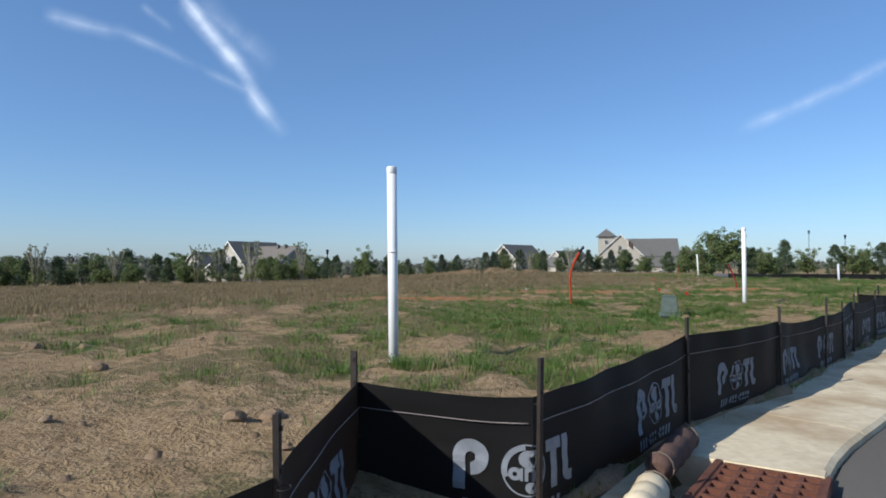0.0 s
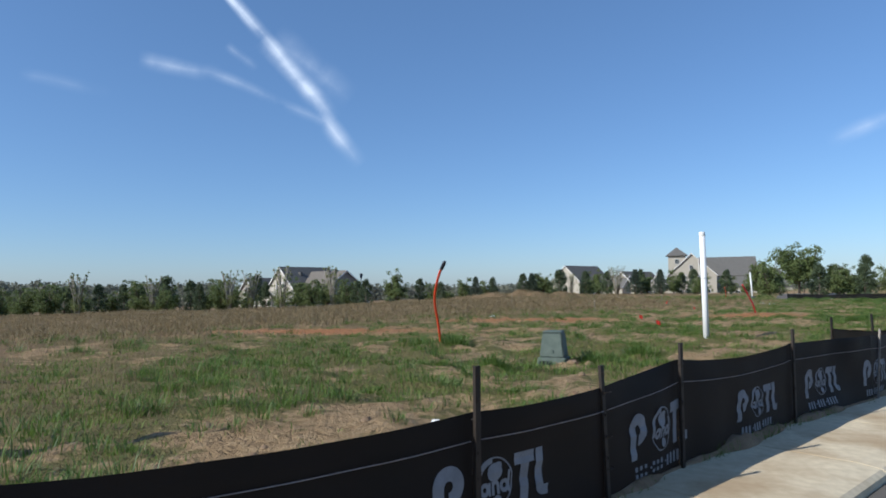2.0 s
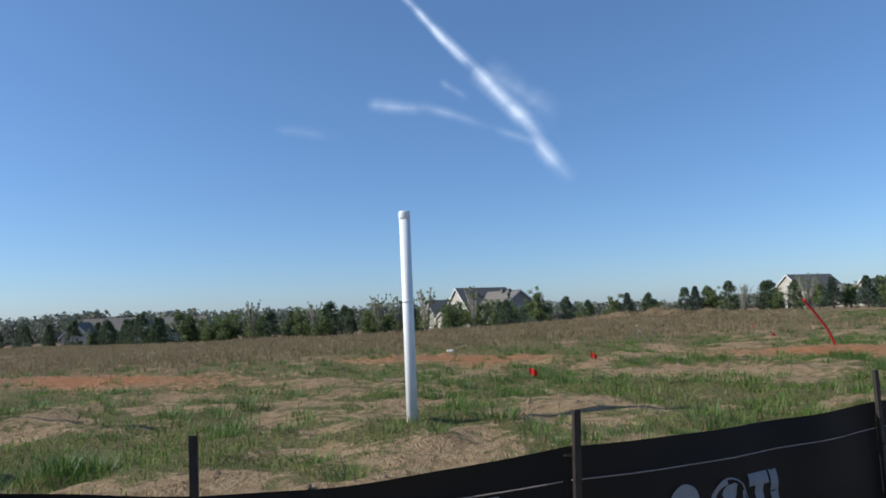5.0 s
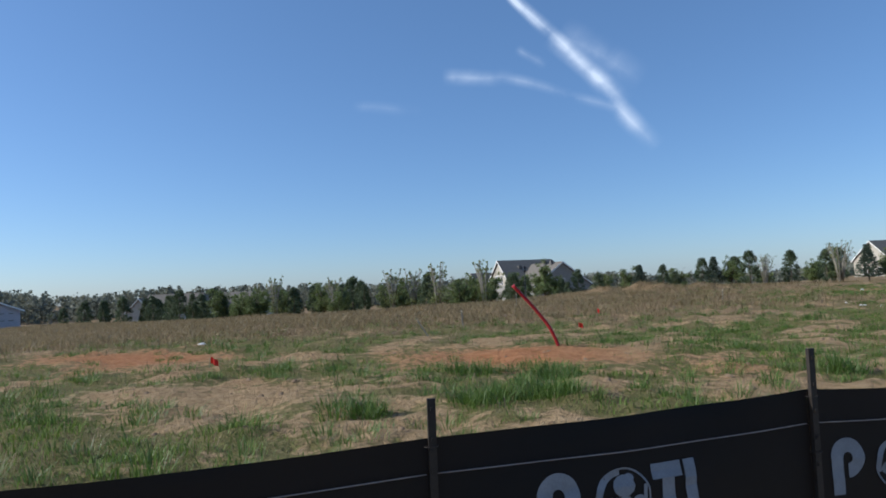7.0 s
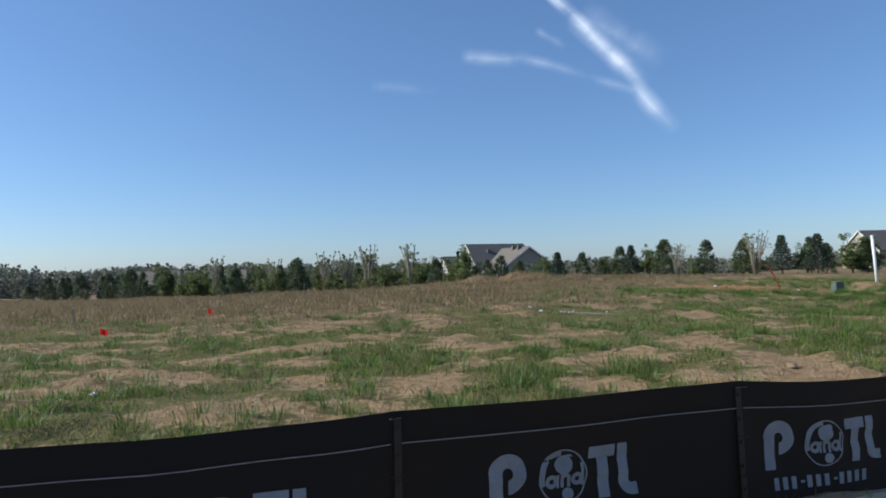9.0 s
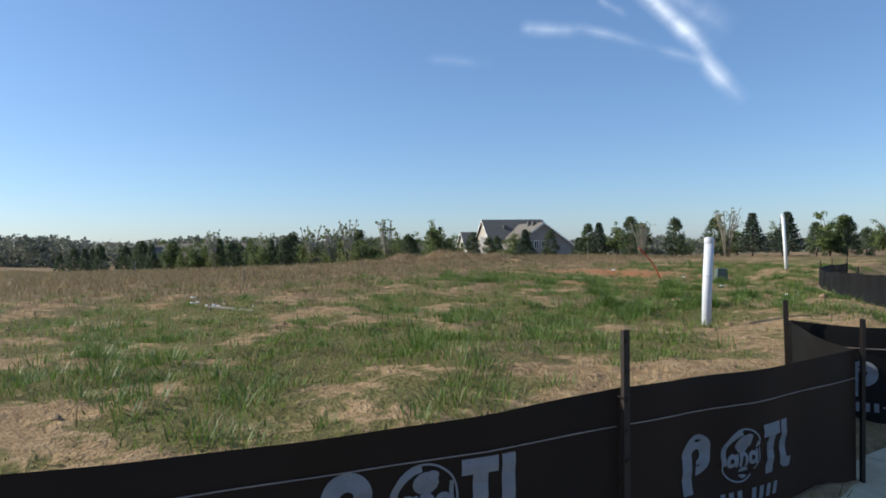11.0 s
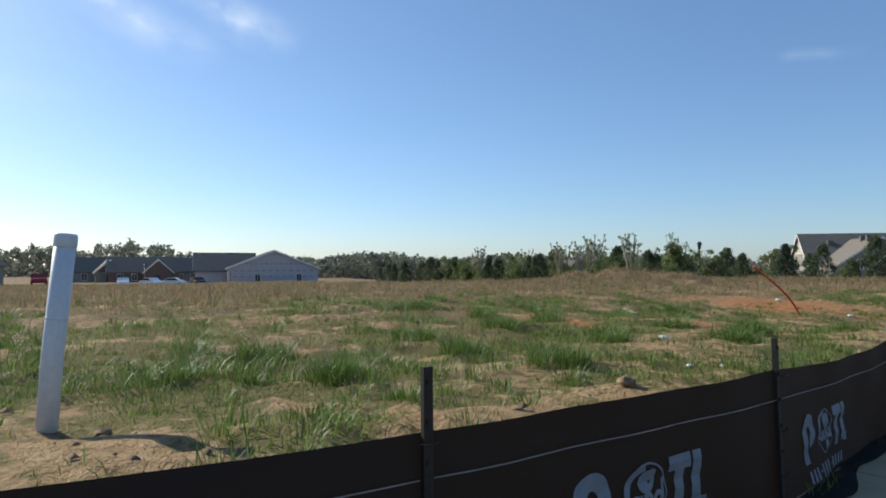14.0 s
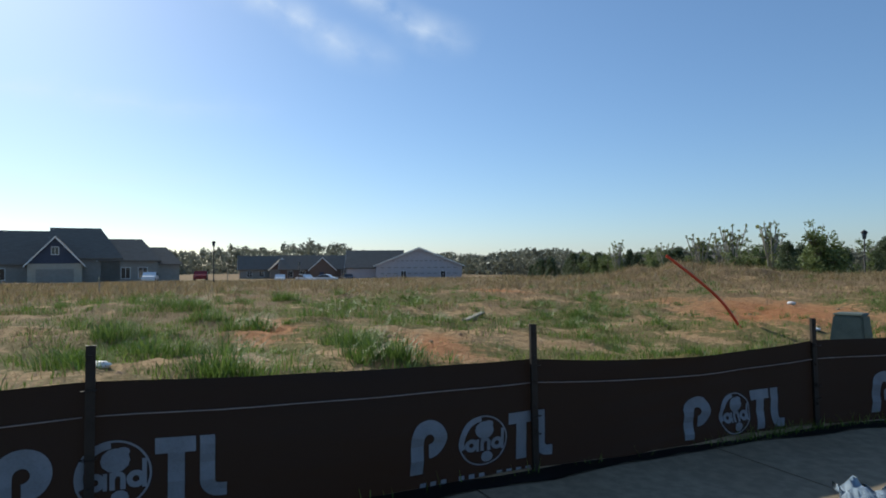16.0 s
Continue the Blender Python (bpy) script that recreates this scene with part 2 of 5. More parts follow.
SOIL = ground_material()
CONCRETE, ASPHALT, FABRIC = concrete_material(), asphalt_material(), fabric_material()
STEEL = two_tone("post_steel", (0.014, 0.011, 0.009), (0.042, 0.03, 0.022), 6, 60, 0.6, 0.2)
GALV = two_tone("bent_post_steel", (0.12, 0.105, 0.09), (0.24, 0.215, 0.185), 6, 60, 0.6, 0.5)
PRINT = two_tone("white_print", (0.15, 0.16, 0.18), (0.24, 0.253, 0.28), 9, 120, 0.7, 0, 0.05)
CORD = two_tone("seam_cord", (0.2, 0.165, 0.15), (0.36, 0.3, 0.27), 8, 90, 0.8, 0, 0)
PVC = two_tone("white_pvc", (0.74, 0.74, 0.72), (0.82, 0.82, 0.80), 2, 30, 0.35, 0, 0.02)
# a greyer version of the white plastic, for the short pipe
PVC_GREY = two_tone("grey_white_pvc", (0.52, 0.54, 0.57), (0.70, 0.71, 0.73), 2, 30, 0.45, 0, 0.03)
RED = two_tone("red_marker_plastic", (0.50, 0.045, 0.012), (0.62, 0.07, 0.02), 5, 60, 0.4, 0, 0.03)
REDD = two_tone("dark_red_marker_plastic", (0.32, 0.014, 0.018), (0.42, 0.022, 0.024), 5, 60, 0.4, 0, 0.03)
BLACK = two_tone("black_cap", (0.012, 0.014, 0.022), (0.03, 0.033, 0.045), 5, 60, 0.45, 0, 0.03)
BOXGREEN = two_tone("faded_green_plastic", (0.062, 0.085, 0.07), (0.12, 0.15, 0.125), 7, 60, 0.6, 0, 0.1)
FLAG = two_tone("red_flag_film", (0.65, 0.03, 0.02), (0.8, 0.06, 0.03), 5, 60, 0.5, 0, 0)
IRON = two_tone("rusty_iron", (0.09, 0.035, 0.02), (0.21, 0.085, 0.05), 9, 70, 0.85, 0.2, 0.5)
SOCK = two_tone("dirt_stained_filter_cloth", (0.07, 0.04, 0.03), (0.14, 0.08, 0.06), 4, 50, 0.95, 0, 0.4)
STONE = two_tone("grey_stone", (0.22, 0.2, 0.17), (0.42, 0.39, 0.34), 8, 60, 0.9, 0, 0.6)
SHEET = two_tone("pale_blue_sheet", (0.2, 0.3, 0.42), (0.5, 0.58, 0.66), 9, 40, 0.5, 0, 0.1)
LITTER = two_tone("white_litter", (0.7, 0.69, 0.66), (0.82, 0.81, 0.79), 8, 60, 0.6, 0, 0)
BARK = two_tone("bark", (0.08, 0.06, 0.045), (0.19, 0.15, 0.115), 9, 40, 0.95, 0, 0.5)
PALEBARK = two_tone("pale_bark", (0.2, 0.18, 0.14), (0.34, 0.31, 0.25), 9, 40, 0.9, 0, 0.4)
# evergreen, cedar and spring leaf colours are lightened to imitate haze
EVERGREEN = leafy("evergreen_leaf", (0.06, 0.082, 0.042), (0.092, 0.122, 0.06), (0.13, 0.165, 0.08))
BLUEGREEN = leafy("cedar_needle", (0.05, 0.07, 0.05), (0.078, 0.105, 0.07), (0.11, 0.145, 0.092))
SPRING = leafy("spring_leaf", (0.09, 0.115, 0.04), (0.145, 0.185, 0.06), (0.215, 0.265, 0.095))
YOUNG = leafy("young_yellow_leaf", (0.13, 0.15, 0.05), (0.2, 0.23, 0.08), (0.3, 0.33, 0.13))
# greyed, lightened leaf colour: distance haze painted into the far woods
HAZE_FOREST = leafy("haze_pale_wood_leaf", (0.15, 0.155, 0.12), (0.19, 0.2, 0.15), (0.24, 0.245, 0.18))
ROOF = roof_material("charcoal_shingle", (0.12, 0.114, 0.105), (0.20, 0.19, 0.172))
ROOF2 = roof_material("warm_grey_shingle", (0.15, 0.133, 0.113), (0.235, 0.21, 0.18))
SIDING = two_tone("cream_siding", (0.37, 0.335, 0.275), (0.46, 0.42, 0.345), 2, 20, 0.8, 0, 0.1)
GREYWALL = two_tone("grey_siding", (0.23, 0.217, 0.195), (0.31, 0.292, 0.262), 2, 20, 0.8, 0, 0.1)
BLUEWALL = two_tone("dark_blue_siding", (0.05, 0.06, 0.09), (0.08, 0.09, 0.13), 2, 20, 0.8, 0, 0.1)
WRAP = two_tone("pale_house_wrap", (0.42, 0.385, 0.40), (0.52, 0.475, 0.49), 2, 20, 0.7, 0, 0.05)
BRICK = two_tone("red_brown_brickwork", (0.14, 0.095, 0.075), (0.22, 0.15, 0.12), 3, 30, 0.9)
TRIM = two_tone("white_trim", (0.68, 0.67, 0.63), (0.80, 0.79, 0.76), 2, 20, 0.6, 0, 0)
GLASS = Mat("window_glass", 0.08, 0.0, 0.6).color((0.03, 0.036, 0.042)).m
CARWHITE = two_tone("white_car_paint", (0.72, 0.73, 0.74), (0.8, 0.8, 0.81), 1, 8, 0.25, 0, 0)
CARRED = two_tone("dark_red_car_paint", (0.16, 0.01, 0.012), (0.24, 0.015, 0.018), 1, 8, 0.25, 0, 0)
CARDARK = two_tone("dark_car_paint", (0.02, 0.022, 0.026), (0.04, 0.043, 0.05), 1, 8, 0.25, 0, 0)
RUBBER = two_tone("tyre_rubber", (0.012, 0.012, 0.012), (0.03, 0.03, 0.03), 4, 40, 0.9)
LAMPBLACK = two_tone("black_lamp_metal", (0.012, 0.012, 0.014), (0.03, 0.03, 0.032), 4, 40, 0.5, 0.4)
GREEN_BLADE = blade_material("green_grass", [(0.0, (0.065, 0.11, 0.014)), (0.5, (0.13, 0.2, 0.03)), (1.0, (0.27, 0.34, 0.09))])
TUFT_BLADE = blade_material("tuft_grass", [(0.0, (0.055, 0.105, 0.015)), (0.5, (0.11, 0.185, 0.03)), (1.0, (0.22, 0.3, 0.075))], 0.5, 0.4)
STRAW_BLADE = blade_material("dry_grass", [(0.0, (0.14, 0.095, 0.05)), (0.5, (0.29, 0.205, 0.115)), (1.0, (0.45, 0.34, 0.21))])
MEADOW_BLADE = blade_material("brown_meadow_grass", [(0.0, (0.16, 0.12, 0.06)), (0.5, (0.255, 0.196, 0.1)), (1.0, (0.38, 0.305, 0.172))])
CLOD = two_tone("dirt_clod", (0.15, 0.095, 0.052), (0.34, 0.235, 0.14), 6, 50, 0.95, 0, 0.6)

# ---- building helpers ----


def thing(name, label, category, m=Matrix(), group="", kind=""):
    ob = new(name)
    ob.matrix_basis = m
    return tagged(ob, label, category, group, kind)


def part(name, bm, material, parent=None, label=""):
    me = bpy.data.meshes.new(name)
    bm.to_mesh(me)
    bm.free()
    me.materials.append(material)
    ob = new(name, me)
    if parent:
        ob.parent = parent
    return tagged(ob, label)


def mesh_np(name, verts, faces, material, smooth=False):
    """A mesh from arrays; all faces have the same number of corners."""
    me = bpy.data.meshes.new(name)
    faces = np.asarray(faces, dtype=np.int32)
    k = faces.shape[1]
    me.vertices.add(len(verts))
    me.vertices.foreach_set("co", np.asarray(verts, dtype=np.float32).ravel())
    me.loops.add(faces.size)
    me.loops.foreach_set("vertex_index", faces.ravel())
    me.polygons.add(len(faces))
    me.polygons.foreach_set("loop_start", np.arange(0, faces.size, k, dtype=np.int32))
    if smooth:
        me.polygons.foreach_set("use_smooth", np.ones(len(faces), dtype=bool))
    me.update(calc_edges=True)
    me.materials.append(material)
    return me


def put(name, me, parent=None, label=""):
    ob = new(name, me)
    if parent:
        ob.parent = parent
    return tagged(ob, label)


def box(bm, x0, y0, z0, x1, y1, z1, bevel=0.0):
    r = bmesh.ops.create_cube(bm, size=1)
    bmesh.ops.transform(bm, matrix=Matrix.Translation(((x0 + x1) / 2, (y0 + y1) / 2, (z0 + z1) / 2)) @ Matrix.Diagonal((x1 - x0, y1 - y0, z1 - z0, 1)), verts=r["verts"])
    if bevel:
        es = list({e for v in r["verts"] for e in v.link_edges})
        bmesh.ops.bevel(bm, geom=es, offset=bevel, segments=2, affect="EDGES")
    return bm


def tube(bm, pts, radii, sides=8, caps=True):
    """A round tube along points."""
    rings = []
    for i, (p, r) in enumerate(zip(pts, radii)):
        d = (Vector(pts[min(i + 1, len(pts) - 1)]) - Vector(pts[max(i - 1, 0)])).normalized()
        q = d.to_track_quat("Z", "X")
        rings.append([bm.verts.new(Vector(p) + q @ Vector((r * math.cos(a), r * math.sin(a), 0))) for a in (2 * math.pi * k / sides for k in range(sides))])
    for a, b in zip(rings, rings[1:]):
        for k in range(sides):
            f = bm.faces.new((a[k], a[(k + 1) % sides], b[(k + 1) % sides], b[k]))
            f.smooth = True
    if caps:
        bm.faces.new(rings[0][::-1]), bm.faces.new(rings[-1])
    return bm


def poly_prism(bm, pts, axis_off):
    """A flat polygon (list of 3D points) made thick by the vector axis_off."""
    a = [bm.verts.new(p) for p in pts]
    b = [bm.verts.new(Vector(p) + Vector(axis_off)) for p in pts]
    bm.faces.new(a[::-1]), bm.faces.new(b)
    for i in range(len(a)):
        j = (i + 1) % len(a)
        bm.faces.new((a[i], a[j], b[j], b[i]))
    return bm


# ---- plan of the road edge ----
LINE = np.array([(-60, -80), (-12, -16.2), (-2.3, -3.1), (0.4, 1.0), (1.68, 3.2), (2.99, 4.63), (4.19, 6.24), (5.37, 7.8), (6.6, 9.4), (8.2, 11.5), (10.08, 14.0), (12.4, 17.4), (14.6, 20.6), (16.85, 23.44),
                 (19.25, 27.0), (21.4, 30.0), (23.5, 32.65), (25.45, 36.3), (26.2, 39), (26.53, 40.8), (26.5, 42.55), (26.1, 44.35), (25.63, 46.2), (24.7, 48.05), (23.07, 51.47), (21.9, 54.6), (21.9, 58), (23.5, 70), (36, 110)], dtype=float)
seg = np.r_[0, np.cumsum(np.hypot(*np.diff(LINE, axis=0).T))]
ss = np.arange(0, seg[-1], 0.5)
EDGE = np.stack([np.interp(ss, seg, LINE[:, 0]), np.interp(ss, seg, LINE[:, 1])], 1)
for _ in range(3):
    EDGE[1:-1] = 0.25 * EDGE[:-2] + 0.5 * EDGE[1:-1] + 0.25 * EDGE[2:]
TAN = np.gradient(EDGE, axis=0)
TAN /= np.linalg.norm(TAN, axis=1)[:, None]
NOR = np.stack([TAN[:, 1], -TAN[:, 0]], 1)  # towards the road


def off_edge(x, y):
    """Signed distance from the fence line: positive on the field, negative on the road."""
    x, y = np.atleast_1d(np.asarray(x, float)), np.atleast_1d(np.asarray(y, float))
    out_d = np.empty(x.shape)
    for i in range(0, len(x), 4000):
        dx = x[i:i + 4000, None] - EDGE[None, ::2, 0]
        dy = y[i:i + 4000, None] - EDGE[None, ::2, 1]
        k = np.argmin(dx * dx + dy * dy, axis=1)
        r = np.arange(len(k))
        out_d[i:i + 4000] = -(dx[r, k] * NOR[::2][k, 0] + dy[r, k] * NOR[::2][k, 1])
    return out_d


def sstep(a, b, v):
    t = np.clip((v - a) / (b - a), 0, 1)
    return t * t * (3 - 2 * t)


class Waves:
    """Smooth value noise in plan from sums of sines."""

    def __init__(self, seed, size, n=14):
        r = np.random.RandomState(seed)
        ang = r.rand(n) * 2 * math.pi
        k = 2 * math.pi / (size * np.exp(r.randn(n) * 0.45))
        self.kx, self.ky, self.ph = np.cos(ang) * k, np.sin(ang) * k, r.rand(n) * 7

    def __call__(self, x, y):
        acc = 0
        for a, b, c in zip(self.kx, self.ky, self.ph):
            acc = acc + np.sin(a * x + b * y + c)
        return acc / math.sqrt(len(self.kx) / 2)


W_BIG, W_MID, W_CLOD, W_FINE, W_PATCH = Waves(1, 14), Waves(2, 3.2), Waves(3, 0.9, 18), Waves(4, 0.45, 18), Waves(5, 7)
W_TUSSOCK = Waves(6, 1.3, 18)


def field_z(x, y):
    x, y = np.asarray(x, float), np.asarray(y, float)
    d = np.maximum(0, -x - 1)
    z = 0.13 + 0.17 * sstep(20, 60, y)
    z = z - 2.9 * (1 - np.exp(-d / 38)) * (0.6 + 0.4 * sstep(52, 73, y)) * sstep(3, 25, np.hypot(x, y - 12))
    z = z - 1.0 * sstep(62, 100, -x) - 1.2 * sstep(80, 110, y)
    z = z + 0.55 * np.exp(-((x - 0.5) / 6.0) ** 2 - ((y - 62) / 2.6) ** 2) * (1 + 0.25 * W_MID(x, y))
    z = z - 0.14 * np.exp(-((x - 4.5) ** 2 + (y - 13.6) ** 2) / 3.0) - 0.32 * np.exp(-((x - 18.2) ** 2 + (y - 55.6) ** 2) / 22.0)
    z = z + 0.3 * np.exp(-((x + 14) / 11.0) ** 2 - ((y - 68) / 2.2) ** 2)
    for bx, by, dz in ((-0.92, 5.69, -0.1), (7.45, 16.99, 0.05), (2.38, 15.15, 0.1), (11.43, 28.14, 0.1), (23.4, 42.64, -0.1), (19.8, 59.9, 0.12), (17.19, 55.63, 0.12), (19.0, 56.0, -0.12)):
        z = z + dz * np.exp(-((x - bx) ** 2 + (y - by) ** 2) / 1.4)
    z = z + 0.05 * W_BIG(x, y) * sstep(8, 30, np.abs(x) + np.abs(y - 20))
    return z


def ground_z(x, y, d=None):
    x, y = np.asarray(x, float), np.asarray(y, float)
    d = off_edge(x, y) if d is None else d
    near = sstep(90, 40, np.hypot(x - 10, y - 25))
    rough = (0.014 * W_MID(x, y) + 0.02 * W_CLOD(x, y) + 0.012 * W_FINE(x, y)) * near
    side = sstep(0.0, 1.2, d)
    z = (field_z(x, y) + rough) * side + (1 - side) * 0.0
    z = np.where(d < -0.02, -0.22 * sstep(-0.02, -0.12, d), z)
    z = np.where(d < -10.2, -0.22 + 0.2 * sstep(-10.2, -10.6, d), z)
    return z


def masks(x, y, d):
    """How bare, how red and how dry the field is at a place."""
    far = np.hypot(x - 14, y - 26)
    p, q = W_PATCH(x, y), W_MID(x, y)
    bare = 0.29 + 0.13 * p + 0.15 * q + 0.36 * W_TUSSOCK(x, y) - 0.75 * sstep(7, 22, d) + 0.2 * sstep(5, 2, d) + 0.2 * sstep(1.8, 0.3, d) - 0.16 * sstep(41, 47, y)
    clay = 0 * x
    for cx, cy, ax, ay in ((-1.6, 19.3, 3.6, 1.3), (11.2, 27.0, 2.6, 1.2), (18.3, 49.0, 1.2, 0.6), (14.6, 57.5, 3.2, 1.8), (19.4, 51.0, 1.1, 0.5), (9.0, 53.0, 2.4, 0.9), (3.6, 25.0, 3.0, 1.6)):
        g = np.exp(-(((x - cx) / ax) ** 2 + ((y - cy) / ay) ** 2) ** 1.2 * np.clip(1 + 0.35 * q, 0.4, 2))
        bare, clay = np.maximum(bare, 0.95 * g), np.maximum(clay, g)
    for cx, cy, r in ((3.6, 12.1, 0.8), (6.2, 11.8, 0.6), (9.8, 22.7, 1.7), (11.4, 27.2, 1.7), (2.9, 8.2, 1.0), (-1.2, 2.4, 1.0), (-2.1, 2.0, 1.2), (-4.6, 5.1, 1.3), (22.6, 45.8, 0.8), (24.2, 43.0, 0.8), (8.8, 15.6, 0.9), (12.8, 22.5, 0.9), (21.9, 41.0, 0.6), (15.0, 25.5, 1.0)):
        bare = np.maximum(bare, 0.92 * np.exp(-((x - cx) ** 2 + (y - cy) ** 2) / (r * r)))
    for cx, cy, r in ((0.4, 8.6, 1.3), (-0.2, 12.9, 1.9), (0.6, 11.6, 1.6), (4.2, 12.4, 1.0), (5.4, 14.9, 1.3), (6.0, 13.4, 1.1), (22.9, 39.6, 1.2), (22.4, 36.6, 1.1), (21.8, 38.5, 1.5), (21.2, 42.4, 1.6), (22.3, 44.3, 0.8), (16.0, 47.2, 0.9), (19.0, 48.0, 1.0), (20.6, 46.4, 1.3), (13.4, 24.0, 0.7), (11.2, 20.6, 0.8), (9.4, 20.2, 1.0), (10.2, 18.0, 0.8)):
        bare = bare - 0.65 * np.exp(-((x - cx) ** 2 + (y - cy) ** 2) / (r * r))
    dry = sstep(9, 24, d + 2.5 * q + 2 * p + 4.5 * sstep(30, 42, y) + 2.5 * sstep(42, 50, y)) * 0.9 + 0.25 + 0.45 * sstep(6, -4, x + 0.2 * y)
    return np.clip(bare, 0, 1), np.clip(clay, 0, 1), np.clip(dry, 0, 1)

# ---- ground, road, pavement ----


def axis(lo, hi, step, reach):
    mid = list(np.arange(lo, hi + 1e-6, step))
    a, s = [lo], step
    while a[-1] > -reach:
        s *= 1.16
        a.append(a[-1] - s)
    b, s = [hi], step
    while b[-1] < reach:
        s *= 1.16
        b.append(b[-1] + s)
    return np.array(a[::-1][:-1] + mid + b[1:])


def build_ground():
    gx, gy = axis(-12, 30, 0.2, 3500), axis(-6, 64, 0.2, 3500)
    X, Y = np.meshgrid(gx, gy)
    x, y = X.ravel(), Y.ravel()
    d = off_edge(x, y)
    z = ground_z(x, y, d)
    nx, ny = len(gx), len(gy)
    idx = np.arange(nx * ny).reshape(ny, nx)
    faces = np.stack([idx[:-1, :-1].ravel(), idx[:-1, 1:].ravel(), idx[1:, 1:].ravel(), idx[1:, :-1].ravel()], 1)
    me = mesh_np("ground", np.stack([x, y, z], 1), faces, SOIL, True)
    for name, vals in zip(("bare", "clay", "dry"), masks(x, y, d)):
        a = me.attributes.new(name, "FLOAT", "POINT")
        a.data.foreach_set("value", vals.astype(np.float32))
    ob = put("ground", me)
    return tagged(ob, "open building lot of sandy soil with patchy grass", "ground", kind="structure")


build_ground()


def ribbon(name, inner, outer, top, low, material, lo=0, hi=None):
    """A slab that runs along the road edge between two distances from the fence line."""
    e, n = EDGE[lo:hi], NOR[lo:hi]
    a, b = e + n * inner, e + n * outer
    k = len(e)
    v = np.concatenate([np.c_[a, np.full(k, low)], np.c_[a, np.full(k, top)], np.c_[b, np.full(k, top)], np.c_[b, np.full(k, low)]])
    f = []
    for row in range(3):
        for i in range(k - 1):
            f.append((row * k + i, row * k + i + 1, (row + 1) * k + i + 1, (row + 1) * k + i))
    return mesh_np(name, v, np.array(f)[:, ::-1], material)


tagged(put("road", ribbon("road", 0.98, 9.4, -0.085, -0.3, ASPHALT)), "worn grey asphalt road along the lot", "road", kind="structure")

# pavement flags between expansion joints, from the fence to the road
pave = thing("pavement", "pale sun-bleached concrete pavement with dirt stains", "pavement", kind="structure")
start = int(np.argmin(np.hypot(EDGE[:, 0] + 8, EDGE[:, 1] + 11)))
stop = int(np.argmin(np.hypot(EDGE[:, 0] - 18, EDGE[:, 1] - 62)))
SLAB = 3
pit = int(np.argmin(np.hypot(EDGE[:, 0] - 1.25, EDGE[:, 1] - 2.35)))
for i in range(start, stop, SLAB):
    if i <= pit < i + SLAB:
        pit_lo = i
        continue
    e, n, t = EDGE[i:i + SLAB + 1], NOR[i:i + SLAB + 1], TAN[i:i + SLAB + 1]
    e = e.copy()
    e[0] += t[0] * 0.006
    e[-1] -= t[-1] * 0.006
    bm = bmesh.new()
    rows = [[bm.verts.new((*(p + q * w), z)) for p, q in zip(e, n)] for w, z in ((0.0, -0.2), (0.0, 0.0), (0.78, -0.008), (0.93, -0.022), (0.965, -0.045), (0.975, -0.2))]
    for a, b in zip(rows, rows[1:]):
        for k in range(len(a) - 1):
            bm.faces.new((a[k], b[k], b[k + 1], a[k + 1]))
    for k in (0, -1):
        bm.faces.new([r[k] for r in rows])
    bmesh.ops.recalc_face_normals(bm, faces=bm.faces)
    part("slab", bm, CONCRETE, pave)
tagged(put("kerb_far", ribbon("kerb_far", 9.4, 9.6, 0.03, -0.3, CONCRETE)), "low concrete kerb across the road", "kerb", kind="structure")

# ---- silt fence ----
POSTS = [(-2.6, -3.1), (-1.5, -1.6), (-0.42, -0.07), (-0.5, 1.52), (0.4, 1.28), (1.69, 3.21), (3.01, 4.66), (4.21, 6.23), (4.86, 7.03), (5.39, 7.8), (6.61, 9.41), (7.85, 10.8), (8.45, 11.7), (8.18, 12.72), (8.88, 13.2), (10.08, 14.1), (11.3, 15.8), (12.4, 17.4), (13.5, 19.0), (14.65, 20.52), (15.81, 21.87), (16.96, 23.43), (18.1, 25.32),
         (19.25, 27.0), (20.35, 28.5), (21.4, 30.0), (22.5, 31.4), (23.5, 32.65), (24.4, 34.0), (25.55, 36.14), (26.06, 37.81), (25.46, 38.85), (26.22, 39.17), (26.47, 40.86), (26.42, 42.59), (26.09, 44.28), (25.56, 46.16), (24.67, 48.05), (23.89, 49.69), (23.11, 51.47), (22.4, 53.35), (22.0, 54.9), (21.9, 56.7), (22.0, 58.5)]
PA = np.array(POSTS)
PS = np.r_[0, np.cumsum(np.hypot(*np.diff(PA, axis=0).T))]
TOPS = {0: 0.66, 3: 0.614, 4: 0.595, 5: 0.696, 6: 0.687, 7: 0.629, 8: 0.639, 9: 0.717, 10: 0.697, 13: 0.624, 14: 0.56, 15: 0.66, 19: 0.673, 20: 0.728, 21: 0.744, 22: 0.675, 28: 0.65, 29: 0.719, 30: 0.712, 31: 0.733, 32: 0.698, 33: 0.713, 34: 0.701, 35: 0.658, 36: 0.668, 37: 0.64, 38: 0.601, 39: 0.548, 40: 0.533, 43: 0.55}
TOPZ = np.interp(np.arange(len(POSTS)), sorted(TOPS), [TOPS[k] for k in sorted(TOPS)])
